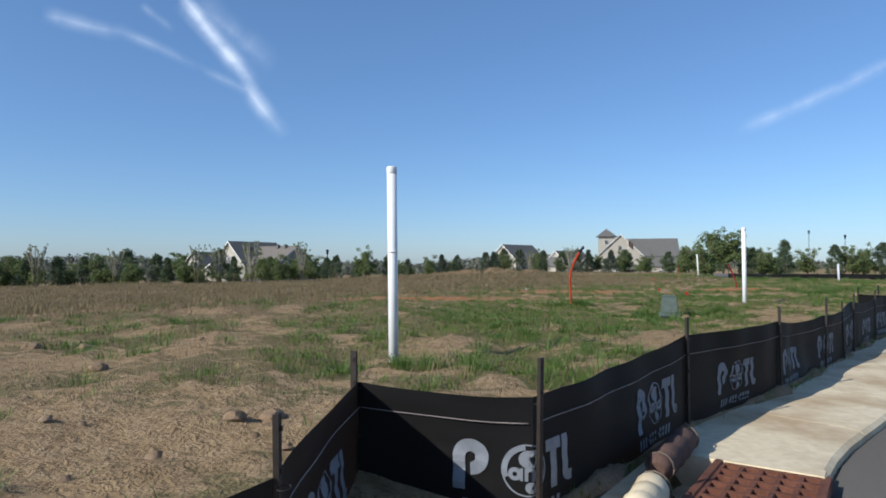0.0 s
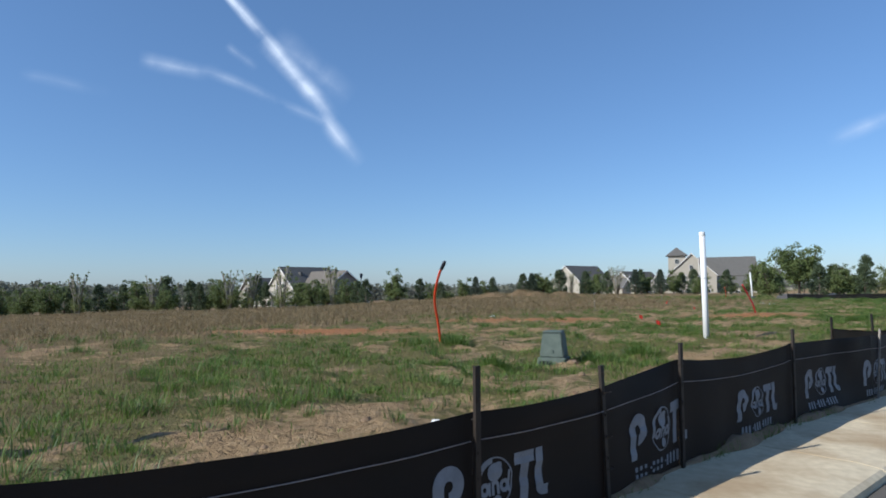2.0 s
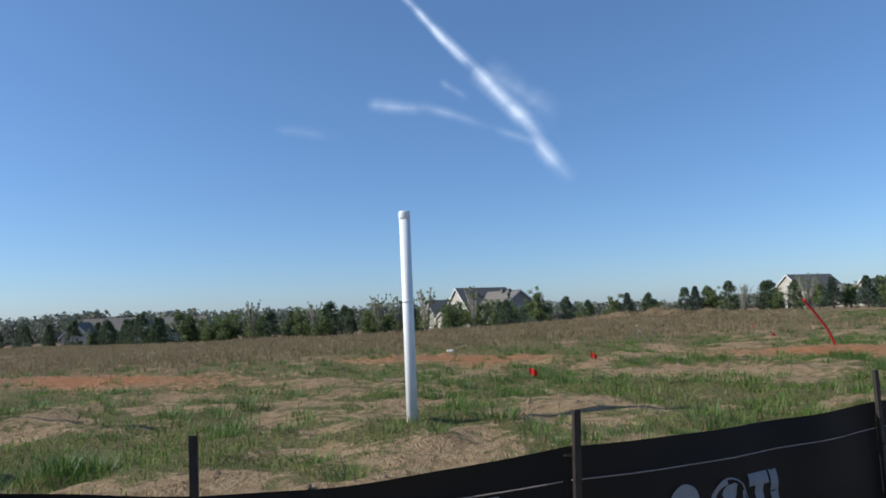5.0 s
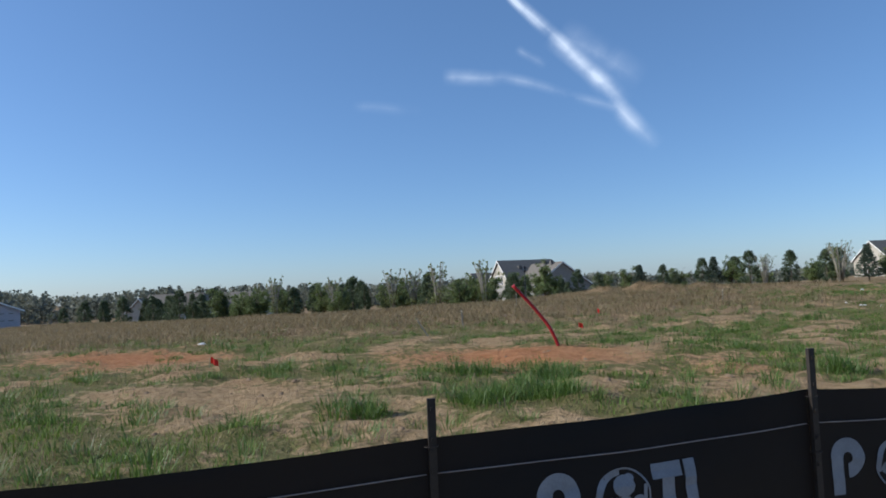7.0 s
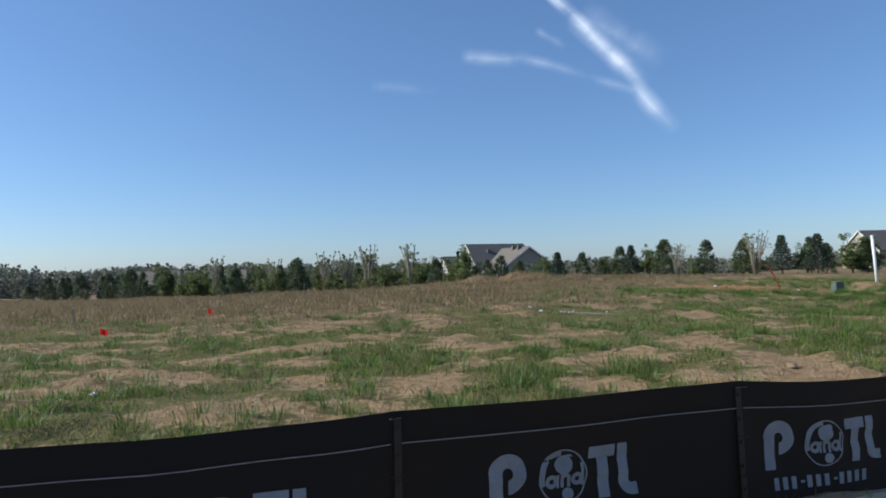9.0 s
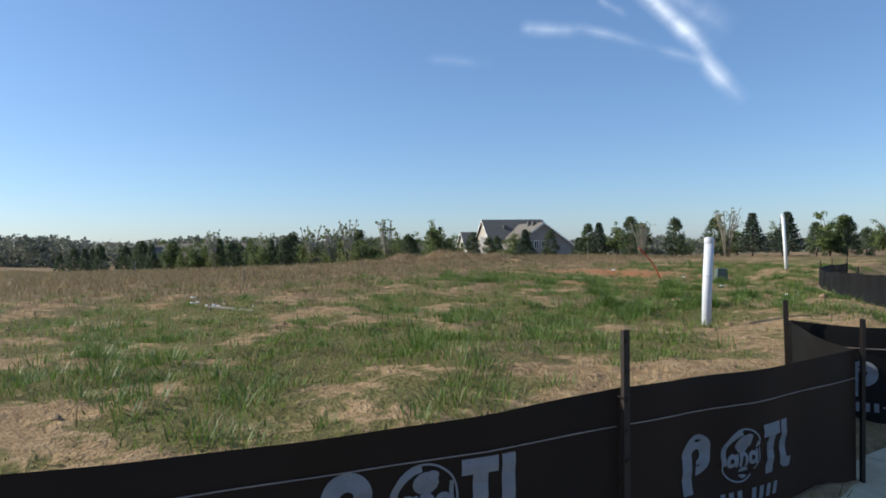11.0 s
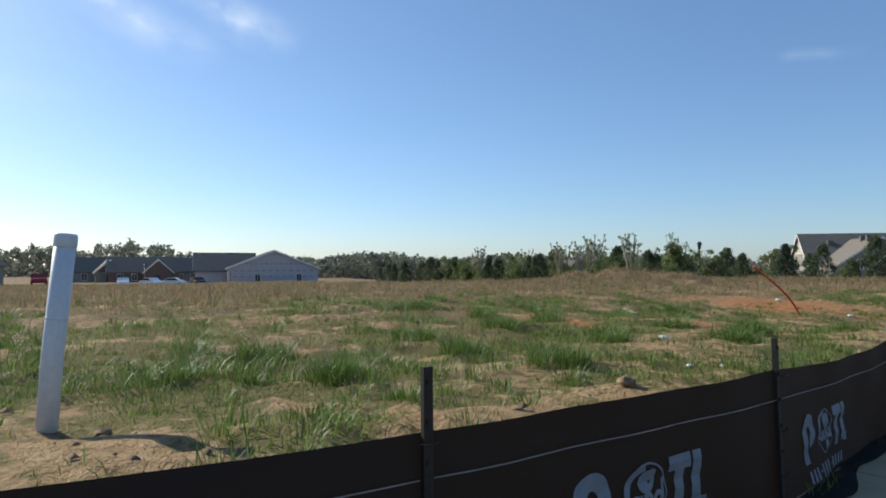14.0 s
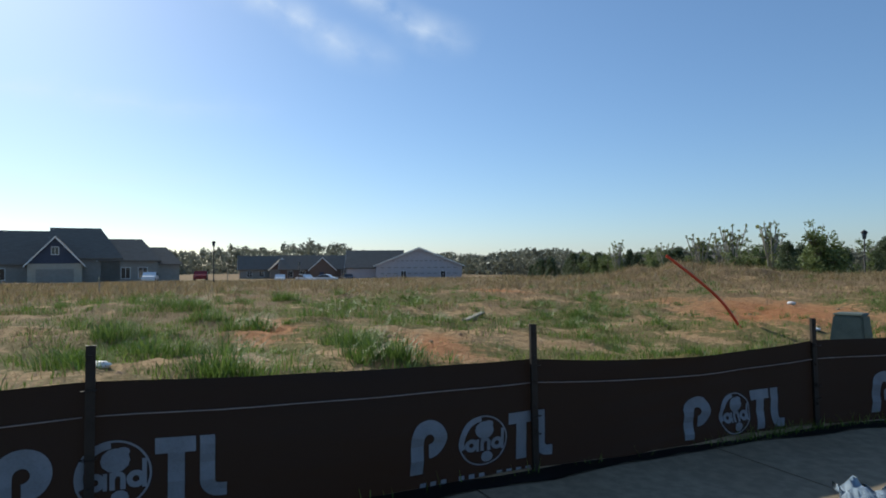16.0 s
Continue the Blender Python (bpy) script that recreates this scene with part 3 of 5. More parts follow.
STUB = {2: 0.175, 3: 0.164, 4: 0.195, 5: 0.136, 6: 0.143, 7: 0.222, 8: 0.124, 9: 0.115, 10: 0.127, 12: 0.05, 13: 0.156, 14: 0.24, 15: 0.16, 19: 0.158, 20: 0.188, 21: 0.138, 22: 0.171, 23: -0.03, 24: -0.03, 25: -0.03, 26: -0.03, 27: -0.03, 28: -0.03, 29: 0.238, 30: 0.165, 31: 0.147, 32: 0.183, 33: 0.139, 34: 0.175, 35: 0.196, 36: 0.146, 37: 0.122, 38: 0.136, 39: 0.176, 40: 0.137}


def fence_at(s):
    return np.interp(s, PS, PA[:, 0]), np.interp(s, PS, PA[:, 1])


def fence_normal(s):
    i = np.clip(np.searchsorted(PS, s, side="right") - 1, 0, len(PA) - 2)
    d = PA[i + 1] - PA[i]
    d = d / np.linalg.norm(d, axis=-1)[..., None]
    return np.stack([d[..., 1], -d[..., 0]], -1)


W_CLOTH = Waves(9, 0.6, 12)


def cloth(s, v):
    """A point of the cloth: s along the fence, v from 0 at the foot to 1 at the top edge."""
    s, v = np.asarray(s, float), np.asarray(v, float)
    i = np.clip(np.searchsorted(PS, s, side="right") - 1, 0, len(PA) - 2)
    u = (s - PS[i]) / (PS[i + 1] - PS[i])
    x, y = fence_at(s)
    n = fence_normal(s)
    span = np.minimum(PS[i + 1] - PS[i], 2.0)
    top = TOPZ[i] * (1 - u) + TOPZ[i + 1] * u - 0.022 * span * 4 * u * (1 - u) * (0.6 + 0.5 * np.sin(i * 2.3))
    foot = -0.03 + 0 * s
    z = foot + (top - foot) * v
    bulge = 0.035 * np.sin(math.pi * u) * np.sin(math.pi * v) * np.sin(i * 1.7 + 0.6) + 0.010 * W_CLOTH(s, z * 0.7) * np.sin(math.pi * u) ** 0.5 + 0.006 * np.sin(z * 55 + 3 * np.sin(s * 2.1)) * np.sin(math.pi * u)
    lean = 0.03 * np.sin(i * 2.9) * v
    o = bulge + lean * np.sin(math.pi * u)
    return np.stack([x + n[..., 0] * o, y + n[..., 1] * o, z], -1), n


fence = thing("silt_fence", "black woven silt fence with white print on dark steel posts", "fence")


def stake(height, lean, material):
    """A steel channel post with studs, square on plan."""
    bm = bmesh.new()
    w = 0.0165
    pts = [(-w, -0.006), (w, -0.006), (w, 0.012), (w - 0.006, 0.012), (w - 0.006, 0.001), (-w + 0.006, 0.001), (-w + 0.006, 0.012), (-w, 0.012)]
    lo = [bm.verts.new((x, y, -0.25)) for x, y in pts]
    hi = [bm.verts.new((x + lean[0], y + lean[1], height)) for x, y in pts]
    for k in range(8):
        bm.faces.new((lo[k], lo[(k + 1) % 8], hi[(k + 1) % 8], hi[k]))
    bm.faces.new(hi), bm.faces.new(lo[::-1])
    for k in range(5):
        z = height - 0.05 - 0.12 * k
        f = z / height
        box(bm, -0.006 + lean[0] * f, -0.012 + lean[1] * f, z, 0.006 + lean[0] * f, -0.005 + lean[1] * f, z + 0.016)
    return bm


for i in range(len(POSTS) - 1):
    s0, s1 = PS[i], PS[i + 1]
    nu = max(8, int((s1 - s0) / 0.07))
    nv = 14
    S, V = np.meshgrid(np.linspace(s0, s1 - 1e-4, nu), np.linspace(0, 1, nv))
    P, _ = cloth(S.ravel(), V.ravel())
    idx = np.arange(nu * nv).reshape(nv, nu)
    f = np.stack([idx[:-1, :-1].ravel(), idx[:-1, 1:].ravel(), idx[1:, 1:].ravel(), idx[1:, :-1].ravel()], 1)
    panel = put("fabric_panel", mesh_np("fabric_panel", P, f, FABRIC, True), fence)
    # the loose foot of the cloth lies out over the pavement on the later stretch
    if s0 > 56:
        ss = np.linspace(s0, s1 - 1e-4, nu)
        base, nn = cloth(ss, np.full(nu, 0.06))
        wide = 0.13 + 0.03 * np.sin(ss * 2.3) + 0.02 * np.sin(ss * 7.1)
        rows = []
        for g, zz in ((0.0, 0.0), (0.35, -0.35), (0.75, -0.7), (1.0, -1.0)):
            r = base.copy()
            r[:, :2] += nn * (wide * g + 0.004)[:, None]
            r[:, 2] = base[:, 2] + (0.006 - base[:, 2]) * -zz + 0.004 * np.sin(ss * 19 + g * 3) * g
            rows.append(r)
        idx = np.arange(4 * nu).reshape(4, nu)
        f = np.stack([idx[:-1, :-1].ravel(), idx[:-1, 1:].ravel(), idx[1:, 1:].ravel(), idx[1:, :-1].ravel()], 1)
        put("skirt", mesh_np("skirt", np.concatenate(rows), f, FABRIC, True), panel, "loose fabric foot lying on the pavement")
    # seam cord under the hem
    bm = bmesh.new()
    sc = np.linspace(s0 + 0.02, s1 - 0.02, 14)
    C, N = cloth(sc, np.full(14, 0.80))
    C[:, :2] += N * 0.012
    tube(bm, [tuple(c) for c in C], [0.0026] * 14, 5)
    part("seam_cord", bm, CORD, panel, "pale stitched cord")
for i, (x, y) in enumerate(POSTS):
    n = fence_normal(PS[min(i, len(PS) - 2)] + 0.01)
    tip = TOPZ[i] + STUB.get(i, 0.18)
    rr = random.Random(i)
    lean = (rr.uniform(-0.03, 0.03), rr.uniform(-0.03, 0.03))
    galv = i == 11
    if galv:
        lean, tip = (0.33, 0.0), 0.72
    ob = part("post", stake(tip, lean, STEEL), GALV if galv else STEEL, fence, "bent bare steel post" if galv else "")
    ob.matrix_basis = pose(x + n[0] * 0.03, y + n[1] * 0.03, 0, 0, 0, math.degrees(math.atan2(-n[0], n[1])) + 180)
    if i < len(POSTS) - 1 and tip > 0.3:
        for z in (TOPZ[i] - 0.03, TOPZ[i] - 0.28, 0.18):
            bm = bmesh.new()
            tube(bm, [(0.028 * math.cos(a), 0.02 * math.sin(a), z + 0.004 * k / 8) for k, a in enumerate(np.linspace(0, 6.28, 9))], [0.002] * 9, 4)
            part("wire_tie", bm, STEEL, ob)


def mark_shapes():
    """The printed mark as plain patches in its own plane, 0.76 wide: a list of quads for each piece."""
    quads, shapes = [], []

    def done():
        shapes.append(list(quads))
        quads.clear()

    def rect(x0, y0, x1, y1, nx=3, ny=3, skew=0.0):
        for a in range(nx):
            for b in range(ny):
                xa, xb = x0 + (x1 - x0) * a / nx, x0 + (x1 - x0) * (a + 1) / nx
                ya, yb = y0 + (y1 - y0) * b / ny, y0 + (y1 - y0) * (b + 1) / ny
                quads.append([(xa + skew * ya, ya), (xb + skew * ya, ya), (xb + skew * yb, yb), (xa + skew * yb, yb)])

    def arc(cx, cy, r0, r1, a0, a1, n=18, sy=1.0):
        for k in range(n):
            a, b = math.radians(a0 + (a1 - a0) * k / n), math.radians(a0 + (a1 - a0) * (k + 1) / n)
            quads.append([(cx + r0 * math.cos(a), cy + sy * r0 * math.sin(a)), (cx + r1 * math.cos(a), cy + sy * r1 * math.sin(a)), (cx + r1 * math.cos(b), cy + sy * r1 * math.sin(b)), (cx + r0 * math.cos(b), cy + sy * r0 * math.sin(b))])

    rect(-0.38, -0.125, -0.315, 0.05, 2, 5)
    arc(-0.288, 0.045, 0.026, 0.094, 180, -90, 22)
    done()
    arc(0, 0, 0.122, 0.130, 0, 360, 40)
    arc(0, 0, 0.100, 0.122, 95, 200, 14)
    done()
    arc(0.005, 0.055, 0.0, 0.05, 0, 360, 12, 0.9)
    arc(0.03, 0.085, 0.0, 0.025, 0, 360, 10, 0.7)
    done()
    arc(0.02, -0.085, 0.0, 0.032, 0, 360, 10, 0.9)
    done()
    arc(-0.062, -0.02, 0.012, 0.034, 0, 360, 14)
    rect(-0.036, -0.054, -0.022, 0.01, 1, 2)
    done()
    rect(-0.014, -0.054, 0.004, 0.012, 1, 2)
    arc(0.014, -0.012, 0.008, 0.026, 180, 0, 10)
    rect(0.022, -0.054, 0.040, -0.012, 1, 2)
    done()
    arc(0.075, -0.02, 0.012, 0.033, 0, 360, 14)
    rect(0.096, -0.054, 0.112, 0.055, 1, 3)
    done()
    rect(0.140, 0.065, 0.285, 0.125, 4, 2)
    rect(0.185, -0.125, 0.245, 0.065, 2, 5)
    done()
    rect(0.300, -0.055, 0.355, 0.125, 2, 5)
    arc(0.372, -0.055, 0.017, 0.072, 180, 270, 8)
    rect(0.372, -0.127, 0.400, -0.072, 1, 2)
    done()
    return shapes


def bar_shapes():
    """A row of plain bars under the mark."""
    quads = []
    x = -0.33
    for group in (3, 3, 4):
        for _ in range(group):
            quads.append([(x, -0.235), (x + 0.03, -0.235), (x + 0.03, -0.17), (x, -0.17)])
            x += 0.054
        quads.append([(x, -0.205), (x + 0.024, -0.205), (x + 0.024, -0.193), (x, -0.193)])
        x += 0.042
    return quads[:-1]


MARK, BARS = mark_shapes(), bar_shapes()


def printed(s_mid, v_mid, quads, name, parent, label):
    """Print laid on the road face of the cloth, following its folds."""
    uv = np.array(quads).reshape(-1, 2)
    i = int(np.clip(np.searchsorted(PS, s_mid, side="right") - 1, 0, len(PA) - 2))
    top = TOPZ[i]
    s = s_mid + uv[:, 0]
    v = np.clip((v_mid + uv[:, 1] + 0.03) / (top + 0.03), 0.015, 1)
    P, N = cloth(s, v)
    k = len(uv)
    A = P.copy()
    A[:, :2] += N * 0.005
    q = np.arange(k).reshape(-1, 4)
    return put(name, mesh_np(name, A, q, PRINT), parent, label)


# places of the print along the cloth and its height
MARKS = [(4.6, 0.25), (6.23, 0.25), (7.9, 0.27), (9.51, 0.29), (11.1, 0.27), (12.65, 0.27), (14.2, 0.28), (15.77, 0.3), (17.2, 0.3), (18.53, 0.28), (20.56, 0.27)]
MARKS += [(22.2 + 1.558 * k, 0.3) for k in range(6)]
MARKS += [(31.55, 0.34), (33.0, 0.36), (34.62, 0.36), (36.4, 0.28)]
MARKS += [(38.26 + 1.552 * k, 0.25 + 0.02 * k) for k in range(6)]
MARKS += [(47.57, 0.36), (49.0, 0.37), (50.58, 0.32), (52.07, 0.37), (53.5, 0.35), (55.03, 0.36), (56.5, 0.33), (58.17, 0.33), (59.75, 0.27), (61.5, 0.26), (63.15, 0.26), (64.69, 0.25), (66.26, 0.2), (67.91, 0.16), (69.4, 0.18), (70.9, 0.2)]
panels = [o for o in fence.children if o.name.startswith("fabric_panel")]
for s, mid in MARKS:
    i = int(np.clip(np.searchsorted(PS, s, side="right") - 1, 0, len(PA) - 2))
    for shape in MARK:
        printed(s, mid, shape, "printed_mark", panels[i], "")
    for q in BARS:
        printed(s, mid, [q], "printed_bar", panels[i], "")

# ---- storm drain at the jog of the fence ----
mid = pit_lo + 1.5
pe = EDGE[pit_lo:pit_lo + 4].mean(0)
pt, pn = TAN[pit_lo + 1], NOR[pit_lo + 1]
basis = Matrix(((pt[0], pn[0], 0, pe[0]), (pt[1], pn[1], 0, pe[1]), (0, 0, 1, 0), (0, 0, 0, 1)))
drain = thing("storm_drain", "rusty cast-iron storm drain grate in the pavement", "drain", basis)
bm = bmesh.new()
for x0, x1, y0, y1 in ((-0.75, 0.75, 0.0, 0.1), (-0.75, -0.62, 0.1, 0.97), (0.60, 0.75, 0.1, 0.97)):
    box(bm, x0, y0, -0.25, x1, y1, 0.0, 0.008)
box(bm, -0.62, 0.1, -0.25, 0.6, 0.97, -0.2)
part("basin_frame", bm, CONCRETE, drain, "dusty concrete surround")
bm = bmesh.new()
gx0, gx1, gy0, gy1 = -0.60, 0.58, 0.42, 0.96
for k in range(10):
    x = gx0 + (gx1 - gx0) * k / 9
    box(bm, x - 0.016, gy0, -0.055, x + 0.016, gy1, -0.006, 0.003)
for k in range(6):
    y = gy0 + (gy1 - gy0) * k / 5
    box(bm, gx0 - 0.016, y - 0.015, -0.06, gx1 + 0.016, y + 0.015, -0.010, 0.003)
part("grate", bm, IRON, drain)
bm = bmesh.new()
box(bm, gx0 - 0.06, 0.36, -0.10, gx1 + 0.05, 0.41, 0.0, 0.005)
box(bm, gx0 - 0.06, 0.965, -0.10, gx1 + 0.05, 1.0, -0.004, 0.004)
part("grate_rim", bm, IRON, drain)


def filter_roll(name, label, a, b, r, material):
    """A sagging sediment roll lying from a to b."""
    ob = thing(name, label, "sediment roll")
    bm = bmesh.new()
    pts, rad = [], []
    for k in range(15):
        t = k / 14
        pts.append((a[0] + (b[0] - a[0]) * t, a[1] + (b[1] - a[1]) * t, a[2] + (b[2] - a[2]) * t + 0.012 * math.sin(k * 1.9)))
        rad.append(r * (0.55 if k in (0, 14) else 0.9 if k in (1, 13) else 1.0 + 0.06 * math.sin(k * 2.4)))
    tube(bm, pts, rad, 14)
    part("roll_cloth", bm, material, ob)
    bm = bmesh.new()
    for t in (0.08, 0.92):
        c = [a[j] + (b[j] - a[j]) * t for j in range(3)]
        tube(bm, [(c[0] + r * 1.02 * math.cos(w) * pt[1], c[1] - r * 1.02 * math.cos(w) * pt[0], c[2] + r * 1.02 * math.sin(w)) for w in np.linspace(0, 6.28, 13)], [0.006] * 13, 5)
    part("tie_cord", bm, BARK, ob)
    return ob


def on_drain(x, y, z):
    return tuple(basis @ Vector((x, y, z)))


filter_roll("sediment_roll", "brown dirt-caked sediment roll behind the drain", on_drain(-0.1, 0.2, 0.085), on_drain(0.80, 0.15, 0.075), 0.08, SOCK)
filter_roll("sediment_roll", "pale sand-filled roll beside the drain", on_drain(-0.85, 0.30, 0.06), on_drain(-0.28, 0.25, 0.06), 0.085, CONCRETE)

# ---- utility things on the lot ----


def gz(x, y):
    return float(ground_z(x, y)[0])


def standpipe(x, y, height, lean, material, label, dia=0.115):
    ob = thing("standpipe", label, "pipe", pose(x, y, gz(x, y)), "white standpipes on the lot")
    bm = bmesh.new()
    top = Vector((lean[0], lean[1], height))
    tube(bm, [(0, 0, -0.3), tuple(top * 0.4), tuple(top * 0.97)], [dia / 2] * 3, 24)
    part("pipe", bm, material, ob)
    bm = bmesh.new()
    r = dia / 2 * 1.07
    d = top.normalized()
    tube(bm, [tuple(top - d * 0.085), tuple(top - d * 0.08), tuple(top - d * 0.02), tuple(top - d * 0.006), tuple(top)], [r * 0.97, r, r, r * 0.94, r * 0.8], 24)
    part("cap", bm, material, ob, "glued end cap")
    bm = bmesh.new()
    tube(bm, [tuple(top * 0.56), tuple(top * 0.575)], [dia / 2 * 1.015] * 2, 24)
    part("seam_ring", bm, material, ob)
    return ob


standpipe(-0.92, 5.69, 2.32, (-0.03, -0.04), PVC, "tall white plastic standpipe with a rounded cap")
standpipe(7.45, 16.99, 2.16, (-0.02, -0.01), PVC, "tall white plastic standpipe leaning slightly")
standpipe(23.41, 42.64, 1.21, (0.02, 0.115), PVC_GREY, "short grey-white standpipe leaning in bare soil", 0.125)
standpipe(19.8, 59.88, 2.02, (-0.12, 0.02), PVC, "white standpipe leaning over in the grass")


def bent_rod(pts, radius, material, label, cap=None):
    x, y = pts[0][0], pts[0][1]
    ob = thing("marker_conduit", label, "conduit", pose(x, y, gz(x, y)), "red conduits sticking out of the soil")
    P = [Vector((p[0] - x, p[1] - y, p[2])) for p in pts]
    fine = []
    for k in range(len(P) - 1):
        a, b = P[max(k - 1, 0)], P[min(k + 2, len(P) - 1)]
        for j in range(6):
            t = j / 6
            m0, m1 = (P[k + 1] - a) / 2, (b - P[k]) / 2
            fine.append(P[k] * (2 * t ** 3 - 3 * t ** 2 + 1) + m0 * (t ** 3 - 2 * t ** 2 + t) + P[k + 1] * (3 * t ** 2 - 2 * t ** 3) + m1 * (t ** 3 - t ** 2))
    fine.append(P[-1])
    bm = bmesh.new()
    tube(bm, [tuple(p) for p in fine], [radius] * len(fine), 10)
    part("conduit_tube", bm, material, ob)
    if cap:
        d = (P[-1] - fine[-3]).normalized()
        bm = bmesh.new()
        tube(bm, [tuple(P[-1] - d * 0.16), tuple(P[-1] - d * 0.13), tuple(P[-1] + d * 0.0), tuple(P[-1] + d * 0.03)], [radius * 1.1, radius * 1.45, radius * 1.4, radius * 0.7], 10)
        part("end_cap", bm, cap, ob, "black taped end")
    return ob


bent_rod([(2.37, 15.16, -0.2), (2.32, 15.05, 0.35), (2.30, 14.85, 0.8), (2.42, 14.62, 1.2), (2.56, 14.48, 1.45)], 0.024, RED, "bent red conduit with a black taped end", BLACK)
bent_rod([(11.43, 28.11, -0.2), (11.30, 28.0, 0.25), (11.1, 27.83, 0.62), (10.86, 27.6, 1.0)], 0.028, REDD, "dark red conduit leaning out of the soil")
bent_rod([(16.82, 55.9, -0.2), (16.75, 55.55, 0.38), (16.66, 55.2, 0.75), (16.5, 54.75, 1.15)], 0.022, RED, "thin red conduit leaning out of red clay")


def pedestal(x, y, turn, label):
    """A tapered cable pedestal on a wider slotted base."""
    ob = thing("cable_pedestal", label, "utility box", pose(x, y, gz(x, y) - 0.06, 0, 0, turn), "green utility boxes on the lot")

    def taper(w0, d0, z0, w1, d1, z1, bev):
        bm = bmesh.new()
        lo = [bm.verts.new((sx * w0 / 2, sy * d0 / 2, z0)) for sx, sy in ((-1, -1), (1, -1), (1, 1), (-1, 1))]
        hi = [bm.verts.new((sx * w1 / 2, sy * d1 / 2, z1)) for sx, sy in ((-1, -1), (1, -1), (1, 1), (-1, 1))]
        bm.faces.new(lo[::-1]), bm.faces.new(hi)
        for k in range(4):
            bm.faces.new((lo[k], lo[(k + 1) % 4], hi[(k + 1) % 4], hi[k]))
        bmesh.ops.bevel(bm, geom=list(bm.edges), offset=bev, segments=2, affect="EDGES")
        return bm

    part("base", taper(0.50, 0.46, -0.1, 0.45, 0.41, 0.17, 0.012), BOXGREEN, ob)
    part("hood", taper(0.39, 0.36, 0.171, 0.31, 0.29, 0.56, 0.018), BOXGREEN, ob)
    part("lid", taper(0.325, 0.305, 0.561, 0.29, 0.27, 0.585, 0.008), BOXGREEN, ob, "domed faded green lid")
    for k in range(4):
        bm = bmesh.new()
        box(bm, -0.19 + 0.055 * k, -0.243, 0.03, -0.165 + 0.055 * k, -0.205, 0.12)
        part("vent_slot", bm, BLACK, ob)
    bm = bmesh.new()
    box(bm, -0.03, -0.186, 0.24, 0.03, -0.15, 0.30, 0.004)
    part("latch", bm, BOXGREEN, ob)
    return ob


pedestal(4.47, 13.78, -12, "faded green plastic cable pedestal on bare soil")
pedestal(18.78, 56.1, 40, "grey-green plastic cable pedestal in grass near red clay")


def pin_flag(x, y, h, turn):
    ob = thing("pin_flag", "small red survey flag on a wire pin", "flag", pose(x, y, gz(x, y), 0, 0, turn), "red survey flags")
    bm = bmesh.new()
    tube(bm, [(0, 0, -0.1), (0.01, 0, h * 0.5), (0.03, 0.01, h)], [0.003] * 3, 5)
    part("wire", bm, GALV, ob)
    bm = bmesh.new()
    n = 6
    a = [[bm.verts.new((0.03 + 0.13 * k / n, 0.02 * math.sin(k * 1.3), h - 0.01 - 0.10 * j - 0.05 * k / n)) for k in range(n + 1)] for j in range(2)]
    for k in range(n):
        bm.faces.new((a[0][k], a[1][k], a[1][k + 1], a[0][k + 1]))
    bmesh.ops.solidify(bm, geom=list(bm.faces), thickness=0.002)
    part("film", bm, FLAG, ob)


for x, y, h, tn in ((6.95, 24.54, 0.2, 20), (9.97, 31.8, 0.26, 60), (9.32, 34.4, 0.4, 95), (7.0, 21.1, 0.2, 10)):
    pin_flag(x, y, h, tn)


def survey_stake(x, y, h, lean, label):
    ob = thing("survey_stake", label, "stake", pose(x, y, gz(x, y), lean, lean * 0.6, x * 40), "wooden survey stakes")
    bm = bmesh.new()
    box(bm, -0.016, -0.008, -0.15, 0.016, 0.008, h, 0.003)
    part("lath", bm, PALEBARK, ob)
    bm = bmesh.new()
    box(bm, -0.02, -0.012, h - 0.08, 0.02, 0.012, h - 0.03, 0.003)
    part("ribbon", bm, CONCRETE, ob, "pale plastic ribbon")


for x, y, h, ln in ((1.4, 43.7, 0.65, 2), (10.3, 43.2, 0.5, 3), (6.9, 30.3, 0.5, 28), (6.0, 33, 0.5, 4), (6.2, 68.9, 1.1, 2)):
    survey_stake(x, y, h, ln, "weathered wooden survey stake with pale ribbon")


def stone(x, y, r, seed, material, name="stone", label="pale angular field stone on bare soil", cat="stone", flat=0.6):
    bm = bmesh.new()
    bmesh.ops.create_icosphere(bm, subdivisions=2, radius=r)
    for v in bm.verts:
        v.co *= 1 + 0.35 * noise.noise(v.co * (1.6 / r) + Vector((seed, 0, 0)))
        v.co.z *= flat
    ob = part(name, bm, material)
    ob.matrix_basis = pose(x, y, gz(x, y) + r * 0.2, 0, 0, seed * 37)
    tagged(ob, label, cat)


stone(24.7, 41.97, 0.075, 1, STONE, "concrete_chunk", "broken grey concrete chunk on bare soil by the fence", "rubble", 0.55)
for k, (x, y, r) in enumerate(((22.78, 50.2, 0.17), (22.95, 50.5, 0.1), (-1.35, 2.66, 0.12), (-1.56, 2.5, 0.1), (-3.8, 4.5, 0.13), (-5.7, 6.1, 0.16), (-5.1, 6.3, 0.12), (24.0, 46.4, 0.09), (23.6, 43.0, 0.07), (4.75, 13.45, 0.12), (5.0, 13.35, 0.09))):
    stone(x, y, r * 0.75, 40 + k, CLOD, "soil_lump", "dark crusted lump of dug soil", "soil", 0.6)
